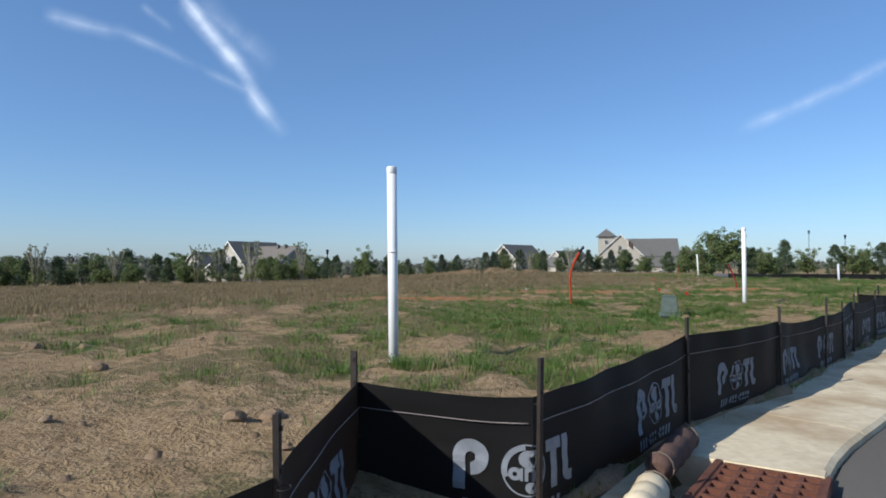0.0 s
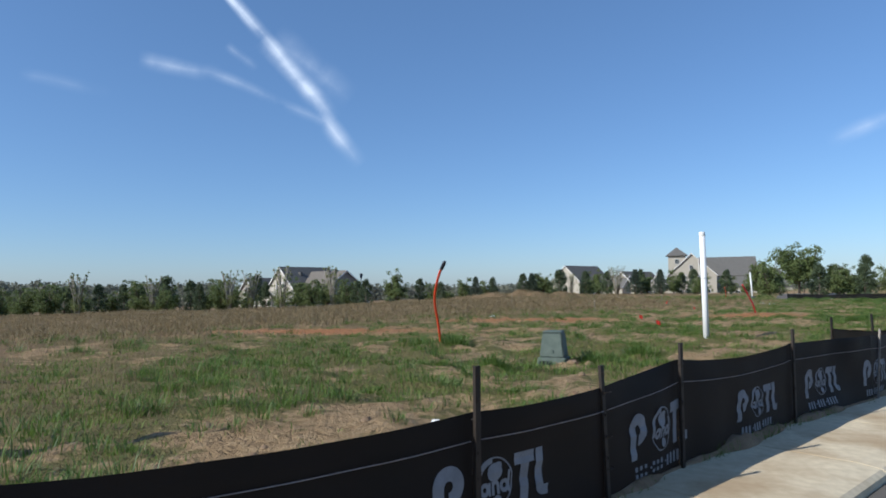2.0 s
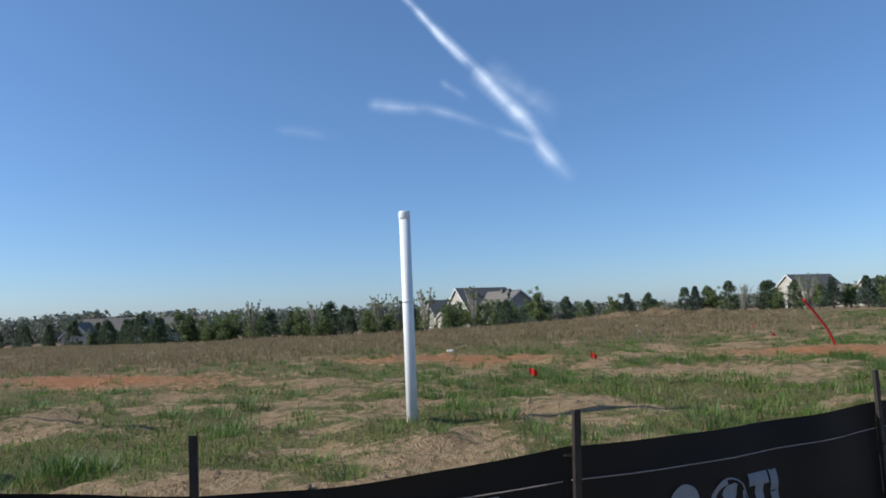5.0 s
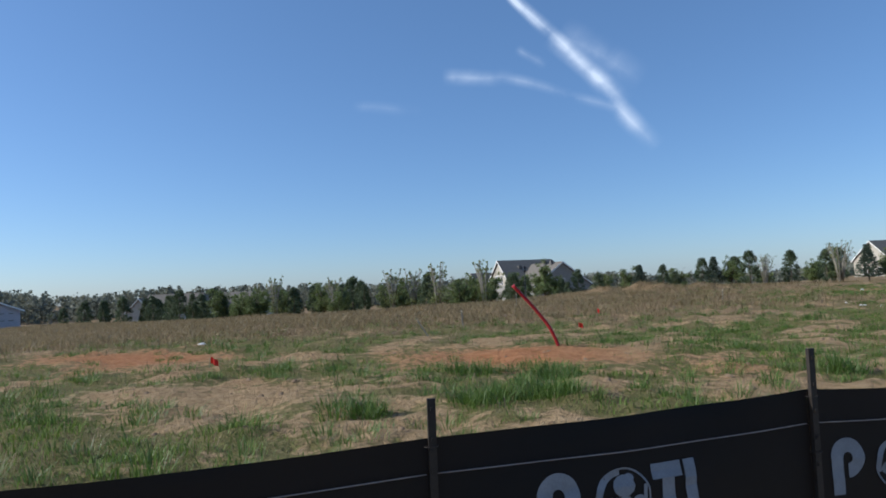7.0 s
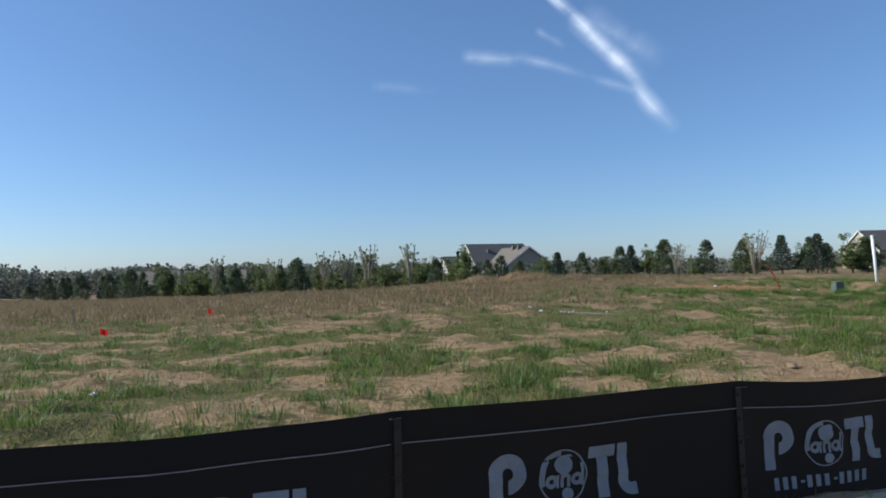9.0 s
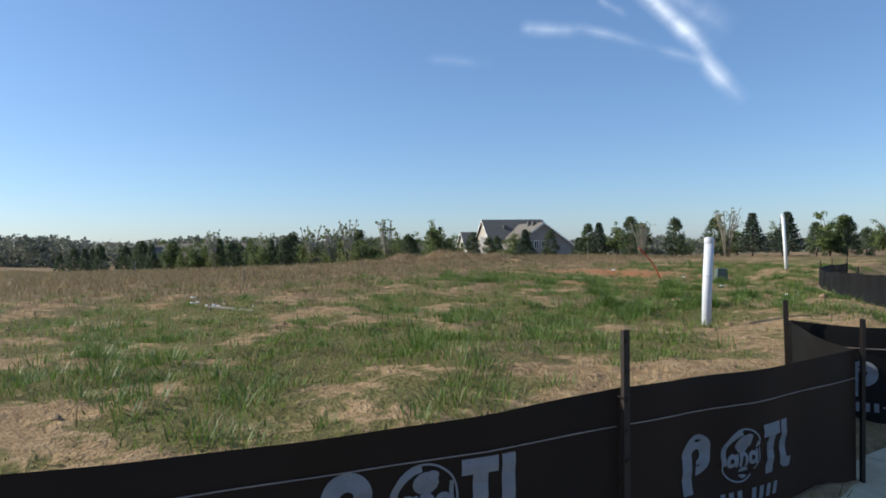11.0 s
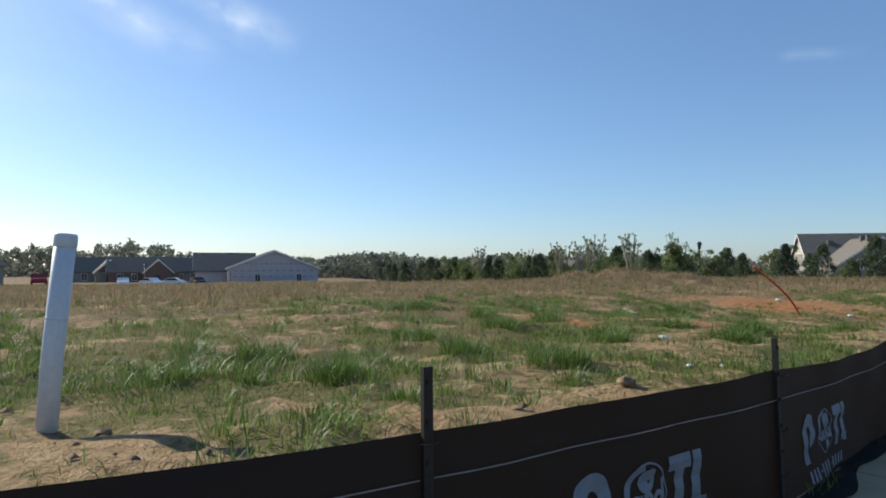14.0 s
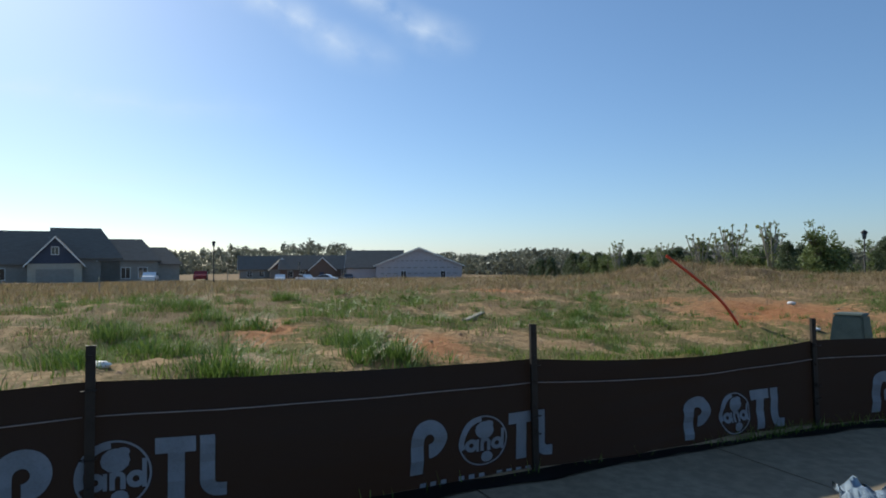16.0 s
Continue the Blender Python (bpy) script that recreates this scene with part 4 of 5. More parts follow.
for k, (x, y, r) in enumerate(((1.96, 27.6, 0.14), (15.8, 29.2, 0.06), (7.6, 21.1, 0.07), (23.06, 47.7, 0.06), (23.2, 47.95, 0.06), (21.5, 48.6, 0.09), (3.6, 8.4, 0.06), (17.3, 56.6, 0.08), (13.5, 58.5, 0.12), (-4.3, 7.6, 0.05))):
    stone(x, y, r * 0.7, 10 + k, LITTER, "litter_scrap", "crumpled white scrap lying on the soil", "litter", 0.45)
rr = random.Random(77)
for k in range(34):
    stone(15.3 + rr.gauss(0, 0.55), 39.65 + rr.gauss(0, 0.2), rr.uniform(0.018, 0.04), 100 + k, (LITTER, BRICK, CONCRETE)[k % 3], "rubble_chip", "pale broken masonry chip in a small heap", "rubble", 0.6)


def plank(x, y, length, turn, label):
    bm = bmesh.new()
    box(bm, -length / 2, -0.045, 0, length / 2, 0.045, 0.03, 0.004)
    ob = part("timber_offcut", bm, PALEBARK)
    ob.matrix_basis = pose(x, y, gz(x, y) + 0.01, 0, 2, turn)
    tagged(ob, label, "timber")


plank(16.4, 39.6, 1.5, 12, "weathered timber offcut beside the rubble chips")
plank(16.1, 51.8, 1.1, -20, "grey timber offcut lying on red clay")


def rag(x, y, size, seed, label):
    """A crumpled thin sheet lying on the pavement."""
    rng = np.random.RandomState(seed)
    n = 13
    bm = bmesh.new()
    w = Waves(seed, size * 0.5, 8)
    g = [[bm.verts.new((size * (a / n - 0.5) * (1 + 0.2 * math.sin(b)), 0.6 * size * (b / n - 0.5), 0.02 + 0.03 * abs(float(w(a * size / n, b * size / n))) + 0.01 * rng.rand())) for a in range(n + 1)] for b in range(n + 1)]
    for b in range(n):
        for a in range(n):
            bm.faces.new((g[b][a], g[b][a + 1], g[b + 1][a + 1], g[b + 1][a])).smooth = True
    bmesh.ops.solidify(bm, geom=list(bm.faces), thickness=0.003)
    ob = part("plastic_sheet", bm, SHEET)
    ob.matrix_basis = pose(x, y, 0.0, 0, 0, seed * 31)
    tagged(ob, label, "litter")


rag(8.25, 10.7, 0.42, 3, "crumpled pale blue plastic sheet on the pavement")
rag(23.75, 52.75, 0.4, 5, "crumpled pale blue plastic sheet by the fence foot")

# ---- trees ----


def leaf_cards(centres, radii, per, size, rng, squash=1.0):
    """Many small bent leaf sprays scattered over soft clumps."""
    n = len(centres) * per
    c = np.repeat(np.asarray(centres), per, 0)
    r = np.repeat(np.asarray(radii), per)
    d = rng.randn(n, 3)
    d /= np.linalg.norm(d, axis=1)[:, None]
    p = c + d * (r * rng.rand(n) ** 0.45)[:, None] * np.array([1, 1, squash])
    a = rng.randn(n, 3)
    a /= np.linalg.norm(a, axis=1)[:, None]
    b = np.cross(a, d + 0.3 * rng.randn(n, 3))
    b /= np.maximum(np.linalg.norm(b, axis=1), 1e-6)[:, None]
    s = (size * (0.6 + 0.8 * rng.rand(n)))[:, None]
    v = np.stack([p - a * s * 0.5, p + b * s * 0.45, p + a * s * 0.6, p - b * s * 0.4], 1).reshape(-1, 3)
    return v, np.arange(len(v)).reshape(-1, 4)


def make_tree(name, label, crown_mat, bark, shape, seed, group):
    """shape: 'oval', 'cone', 'loose', 'vase', 'bare', 'tiers' or 'round', all 1 m scaled to a height of 3."""
    rng = np.random.RandomState(seed)
    ob = thing(name, label, "tree", group=group)
    trunk = bmesh.new()
    cs, rs = [], []
    if shape in ("oval", "cone"):
        tube(trunk, [(0, 0, -0.4), (0.02, 0, 0.8), (0, 0.01, 2.5)], [0.07, 0.05, 0.015], 8)
        for k in range(90):
            h = rng.rand() ** 0.85
            w = (0.78 * (1 - h) ** 0.75 + 0.05) if shape == "cone" else 0.85 * math.sqrt(max(0, math.sin(math.pi * (0.12 + 0.86 * h) ** 0.85))) * (1 - 0.45 * h)
            a = rng.rand() * 6.28
            q = w * (0.55 + 0.5 * rng.rand())
            cs.append((q * math.cos(a), q * math.sin(a), 0.18 + 2.75 * h)), rs.append(0.16 + 0.13 * rng.rand())
            if k % 9 == 0:
                tube(trunk, [(0, 0, cs[-1][2] * 0.8), cs[-1]], [0.02, 0.006], 5)
        per, size = 46, 0.085
    elif shape == "tiers":
        tube(trunk, [(0, 0, -0.4), (0.02, 0, 1.2), (0, 0, 3.0)], [0.07, 0.045, 0.01], 8)
        for tier in range(13):
            z = 0.3 + tier * 0.21
            reach = 1.0 * (1 - tier / 13.5) * (0.8 + 0.35 * rng.rand())
            for k in range(7):
                a = k * 0.9 + tier * 0.6 + rng.rand() * 0.4
                tip = (reach * math.cos(a), reach * math.sin(a), z + 0.22 * reach)
                tube(trunk, [(0, 0, z), tip], [0.02, 0.005], 4)
                for f in (0.4, 0.65, 0.85, 1.0):
                    cs.append((tip[0] * f, tip[1] * f, z + 0.22 * reach * f)), rs.append(0.11)
        per, size = 15, 0.085
    elif shape in ("loose", "round"):
        tube(trunk, [(0, 0, -0.4), (0.03, 0.01, 0.6), (0.0, 0.03, 1.5)], [0.09, 0.065, 0.045], 8)
        for k in range(20 if shape == "loose" else 30):
            a, reach = rng.rand() * 6.28, 0.45 + 0.55 * rng.rand()
            z0, z1 = (0.15 + 0.8 * rng.rand(), 0.6 + 2.35 * rng.rand()) if shape == "loose" else (0.5 + 0.6 * rng.rand(), 0.95 + 1.9 * rng.rand() ** 0.8)
            if shape == "round":
                reach *= 1.25 * math.sqrt(max(0.1, math.sin(math.pi * (z1 - 0.6) / 2.6)))
            tip = (reach * math.cos(a), reach * math.sin(a), z1)
            midp = (tip[0] * 0.45, tip[1] * 0.45, z0 + (z1 - z0) * 0.55)
            tube(trunk, [(0, 0, z0), midp, tip], [0.04, 0.022, 0.006], 5)
            for j in range(6):
                f = 0.35 + 0.65 * rng.rand()
                cs.append((tip[0] * f + 0.16 * rng.randn(), tip[1] * f + 0.16 * rng.randn(), z0 + (z1 - z0) * f + 0.12 * rng.randn())), rs.append(0.16 + 0.14 * rng.rand())
        per, size = 40 if shape == "loose" else 46, 0.09
    else:
        n = 11 if shape == "vase" else 12
        for k in range(n):
            a = k * 2.4 + rng.rand()
            lean = (0.25 + 0.55 * rng.rand()) * (1.0 if shape == "vase" else 1.2)
            h = 2.2 + 0.8 * rng.rand()
            base = (0.08 * math.cos(a), 0.08 * math.sin(a), -0.3)
            knee = (0.4 * lean * math.cos(a), 0.4 * lean * math.sin(a), h * 0.5)
            tip = (lean * math.cos(a), lean * math.sin(a), h)
            tube(trunk, [base, knee, tip], [0.055, 0.04, 0.028 if shape == "vase" else 0.012], 6)
            for j in range(4 if shape == "vase" else 7):
                f = 0.5 + 0.5 * rng.rand()
                o = (tip[0] * f, tip[1] * f, h * f)
                e = (o[0] + 0.22 * rng.randn(), o[1] + 0.22 * rng.randn(), o[2] + 0.28 * rng.rand())
                tube(trunk, [o, e], [0.016, 0.006], 4)
                cs.append(e), rs.append(0.09)
            cs.append(tip), rs.append(0.10)
            for j in range(6 if shape == "vase" else 1):
                g = 0.15 + 0.35 * rng.rand()
                cs.append((0.7 * rng.randn() * 0.5, 0.7 * rng.randn() * 0.5, h * g)), rs.append(0.2)
        per, size = (16, 0.075) if shape == "vase" else (8, 0.06)
    part("trunk", trunk, bark, ob)
    v, f = leaf_cards(cs, rs, per, size, rng)
    put("crown", mesh_np("crown", v, f, crown_mat), ob)
    return ob


HEDGE = "planted screen of trees behind the lot"
KINDS = {}
for s in range(3):
    KINDS["e", s] = make_tree("evergreen_tree", "dense dark evergreen with a rounded pointed outline", EVERGREEN, BARK, "oval", 20 + s, HEDGE)
    KINDS["k", s] = make_tree("evergreen_tree", "slim dark conical evergreen", EVERGREEN, BARK, "cone", 30 + s, HEDGE)
    KINDS["c", s] = make_tree("cedar_tree", "spiky blue-green cedar with open tiers of boughs", BLUEGREEN, BARK, "tiers", 40 + s, HEDGE)
    KINDS["d", s] = make_tree("young_tree", "loose young tree in light spring leaf", SPRING, BARK, "loose", 50 + s, HEDGE)
    KINDS["m", s] = make_tree("pruned_tree", "hard-pruned pale tree with upright sprouting limbs", YOUNG, PALEBARK, "vase", 60 + s, HEDGE)
    KINDS["b", s] = make_tree("bare_tree", "nearly leafless twiggy tree", YOUNG, PALEBARK, "bare", 70 + s, HEDGE)
    KINDS["r", s] = make_tree("broad_tree", "tall round-headed broadleaf tree in full leaf", SPRING, BARK, "round", 80 + s, HEDGE)
used = set()


def plant(kind, x, y, h, fat=1.0, sink=0.0):
    s = int(abs(x * 7.3 + y * 3.1)) % 3
    src = KINDS[kind, s]
    m = pose(x, y, gz(x, y) - sink, 0, 0, (x * 53) % 360) @ Matrix.Diagonal((h / 3 * fat, h / 3 * fat, h / 3, 1))
    if (kind, s) in used:
        copy_thing(src, m @ Matrix.Diagonal([1 / c for c in src.scale] + [1]))
    else:
        src.matrix_basis = m
        used.add((kind, s))


ROW_Y = 79.0
# kind, then pairs of x and height along the row
ROWS = {
    "e": [(-128.7, 3.6), (-118.7, 4.6), (-102.1, 5.0), (-95.4, 4.8), (-90.3, 4.6), (-83.3, 4.9), (-76.9, 4.6), (-71.6, 3.9), (-56.7, 3.7), (-42.9, 3.8), (-20.4, 2.7), (-18.7, 2.8), (-12.7, 2.6), (-9.9, 2.1), (-3.7, 2.2), (-0.1, 2.3), (4.1, 2.6), (7.1, 2.5), (9.6, 2.5), (32.2, 3.3), (36.5, 3.2), (41.4, 3.3), (47.6, 3.6), (22.4, 2.4), (17.8, 2.2), (-86.5, 4.4)],
    "k": [(-108.6, 4.4), (-114.1, 4.6), (-61.1, 4.2), (-79.8, 4.3), (-53.5, 3.7), (-40.5, 3.4), (-47.0, 3.6), (-98.9, 4.6), (-33, 3.2)],
    "d": [(-71.8, 4.8), (-66.7, 4.0), (-62.9, 4.2), (-51.0, 4.5), (-27.7, 3.5), (-15.0, 3.9), (-7.2, 2.6), (2.3, 2.5), (16.9, 2.7), (34.2, 3.5), (38.8, 3.3), (43.4, 3.5), (45.7, 3.8), (26.2, 4.3), (14.0, 2.3), (-65.0, 4.4), (-45.0, 3.6), (-38.9, 3.4), (-25.6, 3.0), (20, 2.3)],
    "m": [(-57.9, 4.9), (-37.5, 4.7), (-35.1, 4.6), (-30.2, 4.9), (-23.4, 4.6), (-48.9, 4.5)],
    "b": [(5.4, 2.3), (10.6, 3.0)],
    "c": [(12.6, 2.6), (15.1, 2.5), (-5.6, 2.4), (0.9, 2.4)],
}
for kind, row in ROWS.items():
    for k, (x, h) in enumerate(row):
        plant(kind, x, ROW_Y + 1.6 * math.sin(k * 2.7 + x), h * 1.12, {"e": 1.12, "k": 0.95, "d": 1.15, "m": 0.9, "c": 1.2}.get(kind, 1.1))
for k in range(46):
    bx = -112 + k * 3.4 + 1.1 * math.sin(k * 3.3)
    plant("ddked"[k % 5], bx, 88 + 3.5 * math.sin(k * 1.7), (3.3 + 0.6 * math.sin(k * 2.9)) * (1.35 if bx < -20 else 0.72), 1.35)
for x, y, h in ((-47, 116, 5.0), (-42, 121, 5.6), (-38, 124, 4.8), (-52, 112, 4.6), (-34, 119, 4.4), (4, 150, 6), (12, 156, 6.5), (22, 158, 6), (34, 160, 6), (48, 158, 6.5), (54, 150, 6)):
    plant("d" if int(h * 10) % 4 else "e", x, y, h, 1.1)
for x, y, h in ((40.5, 112.0, 8.2), (36.0, 116.0, 6.0), (46.0, 114.0, 5.0)):
    plant("r", x, y, h, 1.15)
for k in range(16):
    plant("de"[k % 2], 36 + k * 4.3, 84 + 6 * math.sin(k * 1.9) - k * 1.2, 4.0 + 0.9 * math.sin(k * 2.2))
for key, ob in KINDS.items():
    if key not in used:
        ob.matrix_basis = pose(-140 - 9 * key[1], 88, -4.5) @ Matrix.Diagonal((1.3, 1.3, 1.3, 1))


def far_wood():
    """The wooded skyline all round, one soft mass of crowns."""
    rng = np.random.RandomState(3)
    cs, rs = [], []
    for k in range(3000):
        a = math.radians(-50 + 225 * rng.rand())
        deg = math.degrees(a)
        dist = 250 + 90 * rng.rand()
        x, y = 10 - math.sin(a) * dist, 25 + math.cos(a) * dist
        left = max(0.0, min(1.0, (deg - 20) / 40))
        h = (8.5 + 4.0 * noise.noise(Vector((a * 9, 0, 0))) + 2.5 * rng.rand()) * (0.8 + 0.25 * left)
        h = max(h, 6.5) * (1 + 0.45 * math.exp(-((deg - 97) / 6) ** 4))
        for j in range(5):
            cs.append((x + 2.5 * rng.randn(), y + 2.5 * rng.randn(), -8.0 + (h + 2.0) * (0.05 + 0.225 * j)))
            rs.append(3.0 - 0.3 * j)
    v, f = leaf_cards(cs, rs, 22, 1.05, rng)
    ob = put("far_woods", mesh_np("far_woods", v, f, HAZE_FOREST))
    tagged(ob, "belt of mixed woodland along the skyline, leaves paled for haze", "woods", kind="stuff")


far_wood()

# ---- buildings ----


def window(parent, x, y, z, w, h, face):
    """A framed window on a wall that faces along the vector face (unit x or y), on the house's own axes."""
    fx, fy = face
    sx, sy = abs(fy), abs(fx)
    bm = bmesh.new()
    t = 0.09
    for a0, a1, b0, b1 in ((-w / 2 - t, w / 2 + t, h, h + t), (-w / 2 - t, w / 2 + t, -t, 0), (-w / 2 - t, -w / 2, 0, h), (w / 2, w / 2 + t, 0, h), (-0.03, 0.03, 0, h)):
        xs = sorted((x + sx * a0 - fx * 0.04 * 0, x + sx * a1 + fx * 0.07))
        ys = sorted((y + sy * a0, y + sy * a1 + fy * 0.07))
        box(bm, xs[0], ys[0], z + b0, xs[1] + 1e-3, ys[1] + 1e-3, z + b1)
    fr = part("window", bm, TRIM, parent)
    bm = bmesh.new()
    xs = sorted((x - sx * w / 2, x + sx * w / 2 + fx * 0.03))
    ys = sorted((y - sy * w / 2, y + sy * w / 2 + fy * 0.03))
    box(bm, xs[0], ys[0], z, xs[1] + 1e-3, ys[1] + 1e-3, z + h)
    part("pane", bm, GLASS, fr)


def block(house, cx, cy, length, width, base, eave, ridge, along, wall_mat, roof_mat, gable_mat=None, hip=0.0, over=0.45):
    """Walls and a pitched roof. along: 'x' or 'y', the way the ridge runs; hip: how far the roof's far end is drawn in."""
    rot = 0 if along == "x" else 90
    m = pose(cx, cy, 0, 0, 0, rot)
    L, W = length / 2, width / 2
    bm = bmesh.new()
    prof = [(-W, base), (W, base), (W, eave), (0, ridge - 0.12), (-W, eave)]
    a = [bm.verts.new((-L, y, z)) for y, z in prof]
    prof2 = prof if not hip else [(-W, base), (W, base), (W, eave), (0, eave + 0.01), (-W, eave)]
    b = [bm.verts.new((L, y, z)) for y, z in prof2]
    bm.faces.new(a[::-1]), bm.faces.new(b)
    for k in range(5):
        if k in (2, 3):
            continue
        bm.faces.new((a[k], a[(k + 1) % 5], b[(k + 1) % 5], b[k]))
    bm.transform(m)
    part("wall", bm, wall_mat, house)
    if gable_mat:
        bm = bmesh.new()
        poly_prism(bm, [(-L - 0.05, -W, eave), (-L - 0.05, W, eave), (-L - 0.05, 0, ridge - 0.12)], (0.04, 0, 0))
        bm.transform(m)
        part("gable", bm, gable_mat, house)
    slope = (ridge - eave) / W
    oz = over * slope
    th = 0.22
    for sgn in (1, -1):
        bm = bmesh.new()
        e0, e1 = (-L - over, sgn * (W + over), eave - oz), (L + over, sgn * (W + over), eave - oz)
        r0, r1 = (-L - over, 0, ridge), (L + over - hip, 0, ridge)
        poly_prism(bm, [e0, e1, r1, r0], (0, 0, th))
        bmesh.ops.recalc_face_normals(bm, faces=bm.faces)
        bm.transform(m)
        part("roof", bm, roof_mat, house)
    if hip:
        bm = bmesh.new()
        poly_prism(bm, [(L + over, -W - over, eave - oz), (L + over, W + over, eave - oz), (L + over - hip, 0, ridge)], (0, 0, th))
        bmesh.ops.recalc_face_normals(bm, faces=bm.faces)
        bm.transform(m)
        part("roof", bm, roof_mat, house)
    bm = bmesh.new()
    for sgn in (1, -1):
        poly_prism(bm, [(-L - over - 0.03, sgn * (W + over), eave - oz - 0.05), (-L - over - 0.03, sgn * (W + over), eave - oz + 0.2), (-L - over - 0.03, 0, ridge + 0.2), (-L - over - 0.03, 0, ridge - 0.1)], (0.06, 0, 0))
    bmesh.ops.recalc_face_normals(bm, faces=bm.faces)
    bm.transform(m)
    part("barge_board", bm, TRIM, house)


def house(label, x, y, z, turn):
    return thing("house", label, "house", pose(x, y, z, 0, 0, turn))


# dark-roofed cottage beyond the screen of trees; its ridge runs along local x
h = house("cream cottage with steep charcoal gabled roofs", -55.7, 133.4, -2.3, 57.5)
# grey siding stands in for shade on the cream main and front walls
block(h, 8.2, 0, 15.6, 11.0, 0, 3.4, 8.45, "x", GREYWALL, ROOF, SIDING, 3.5)
block(h, 4.4, 12.0, 10.0, 7.0, 0, 3.0, 6.25, "x", SIDING, ROOF)
block(h, 7.5, -7.4, 12.0, 12.6, 0, 3.0, 7.4, "y", GREYWALL, ROOF2)
block(h, 1.6, 5.6, 3.6, 5.4, 0, 2.3, 3.6, "x", SIDING, ROOF)
for xx in (4.7, 6.1, 7.5):
    window(h, xx, -13.45, 2.9, 0.7, 1.3, (0, -1))
for yy in (11.2, 12.6):
    window(h, -0.65, yy, 3.0, 0.7, 1.2, (-1, 0))
for yy in (-1.3, 0.0, 1.3):
    window(h, 0.35, yy, 3.6, 0.7, 1.7, (-1, 0))
bm = bmesh.new()
box(bm, 6.5, -8.6, 6.5, 7.1, -8.0, 7.9, 0.02)
part("roof_vent", bm, ROOF, h, "dark roof vent")
bm = bmesh.new()
box(bm, 6.5, -11.0, 6.5, 7.1, -10.4, 7.9, 0.02)
part("roof_vent", bm, ROOF, h, "dark roof vent")
bm = bmesh.new()
box(bm, 3.9, -2.2, 6.2, 4.7, -1.4, 7.4, 0.02)
part("roof_vent", bm, ROOF, h, "dark roof vent")

h = house("cream barn-like house with a long dark roof", 5.0, 213.2, -2.3, 50)
block(h, 8.3, 0, 16.0, 10.8, 0, 5.6, 10.3, "x", SIDING, ROOF)
block(h, 13.0, -9.0, 12.0, 8.0, 0, 3.4, 7.0, "y", SIDING, ROOF)
block(h, 20.0, -13.0, 16.0, 9.0, 0, 4.0, 8.2, "x", SIDING, ROOF)
for yy in (-2.0, 0.0, 2.0):
    window(h, 0.25, yy, 1.0, 1.1, 2.6, (-1, 0))
window(h, 0.25, 0.0, 6.6, 0.7, 1.1, (-1, 0))
for xx in (4, 7):
    window(h, xx, -5.45, 1.4, 1.2, 1.8, (0, -1))

h = house("large cream clubhouse with a square tower and tall gables", 41.5, 221.0, -3.4, -8)
block(h, 3.0, 2.0, 22.0, 14.0, 0, 8.0, 14.6, "y", SIDING, ROOF)
block(h, 12.0, 3.0, 20.0, 12.0, 0, 8.0, 13.6, "x", SIDING, ROOF)
block(h, 22.0, -1.0, 18.0, 10.0, 0, 4.6, 9.6, "x", SIDING, ROOF, None, 3.0)
block(h, -7.0, 0.0, 12.0, 7.0, 0, 4.2, 8.6, "y", SIDING, ROOF)
bm = bmesh.new()
box(bm, -3.6, -1.5, 0, 1.6, 3.7, 14.4)
part("tower_wall", bm, SIDING, h)
bm = bmesh.new()
v = [bm.verts.new(p) for p in ((-4.4, -2.3, 14.4), (2.4, -2.3, 14.4), (2.4, 4.5, 14.4), (-4.4, 4.5, 14.4), (-1.0, 1.1, 17.2))]
bm.faces.new(v[3::-1])
for k in range(4):
    bm.faces.new((v[k], v[(k + 1) % 4], v[4]))
part("tower_roof", bm, ROOF, h)
for xx in (0.6, 3.0, 5.4):
    window(h, xx, -9.05, 5.4, 1.3, 2.6, (0, -1))
for xx in (-0.4, 2.2, 4.8, 7.4):
    window(h, xx, -9.05, 0.8, 1.4, 2.6, (0, -1))
window(h, 2.9, -9.05, 9.6, 1.0, 1.4, (0, -1))
for xx in (16, 19, 22, 25, 28):
    window(h, xx, -6.05, 1.0, 1.3, 2.0, (0, -1))
for xx in (-8.2, -6.2):
    window(h, xx, -6.05, 1.0, 1.2, 2.0, (0, -1))
window(h, -1.0, -1.55, 11.8, 1.2, 1.4, (0, -1))

for hx, hy, tn, lab in ((-150, 110, 35, "low pale house with a grey hipped roof"), (-157, 136, 30, "pale house with a long dark roof among evergreens")):
    h = house(lab, hx, hy, -4.4, tn)
    block(h, 8, 0, 17.0, 11.0, 0, 3.2, 7.0, "x", SIDING, ROOF2, None, 3.0)
    block(h, 1.0, -4.5, 9.0, 6.5, 0, 3.0, 6.2, "y", SIDING, ROOF2)
    for xx in (6, 9, 12):
        window(h, xx, -5.55, 1.0, 1.2, 1.5, (0, -1))

h = house("half-built house in pale wall wrap under a dark roof", -104.0, 51.2, -2.5, 92)
block(h, 0, 0, 13.0, 16.5, 0, 3.2, 6.5, "y", WRAP, ROOF)
block(h, -8.6, 2.5, 10.8, 10.0, 0, 2.9, 6.1, "x", WRAP, ROOF)
for xx in (-3.0, 4.6):
    window(h, xx, -6.55, 0.6, 0.9, 1.5, (0, -1))
bm = bmesh.new()
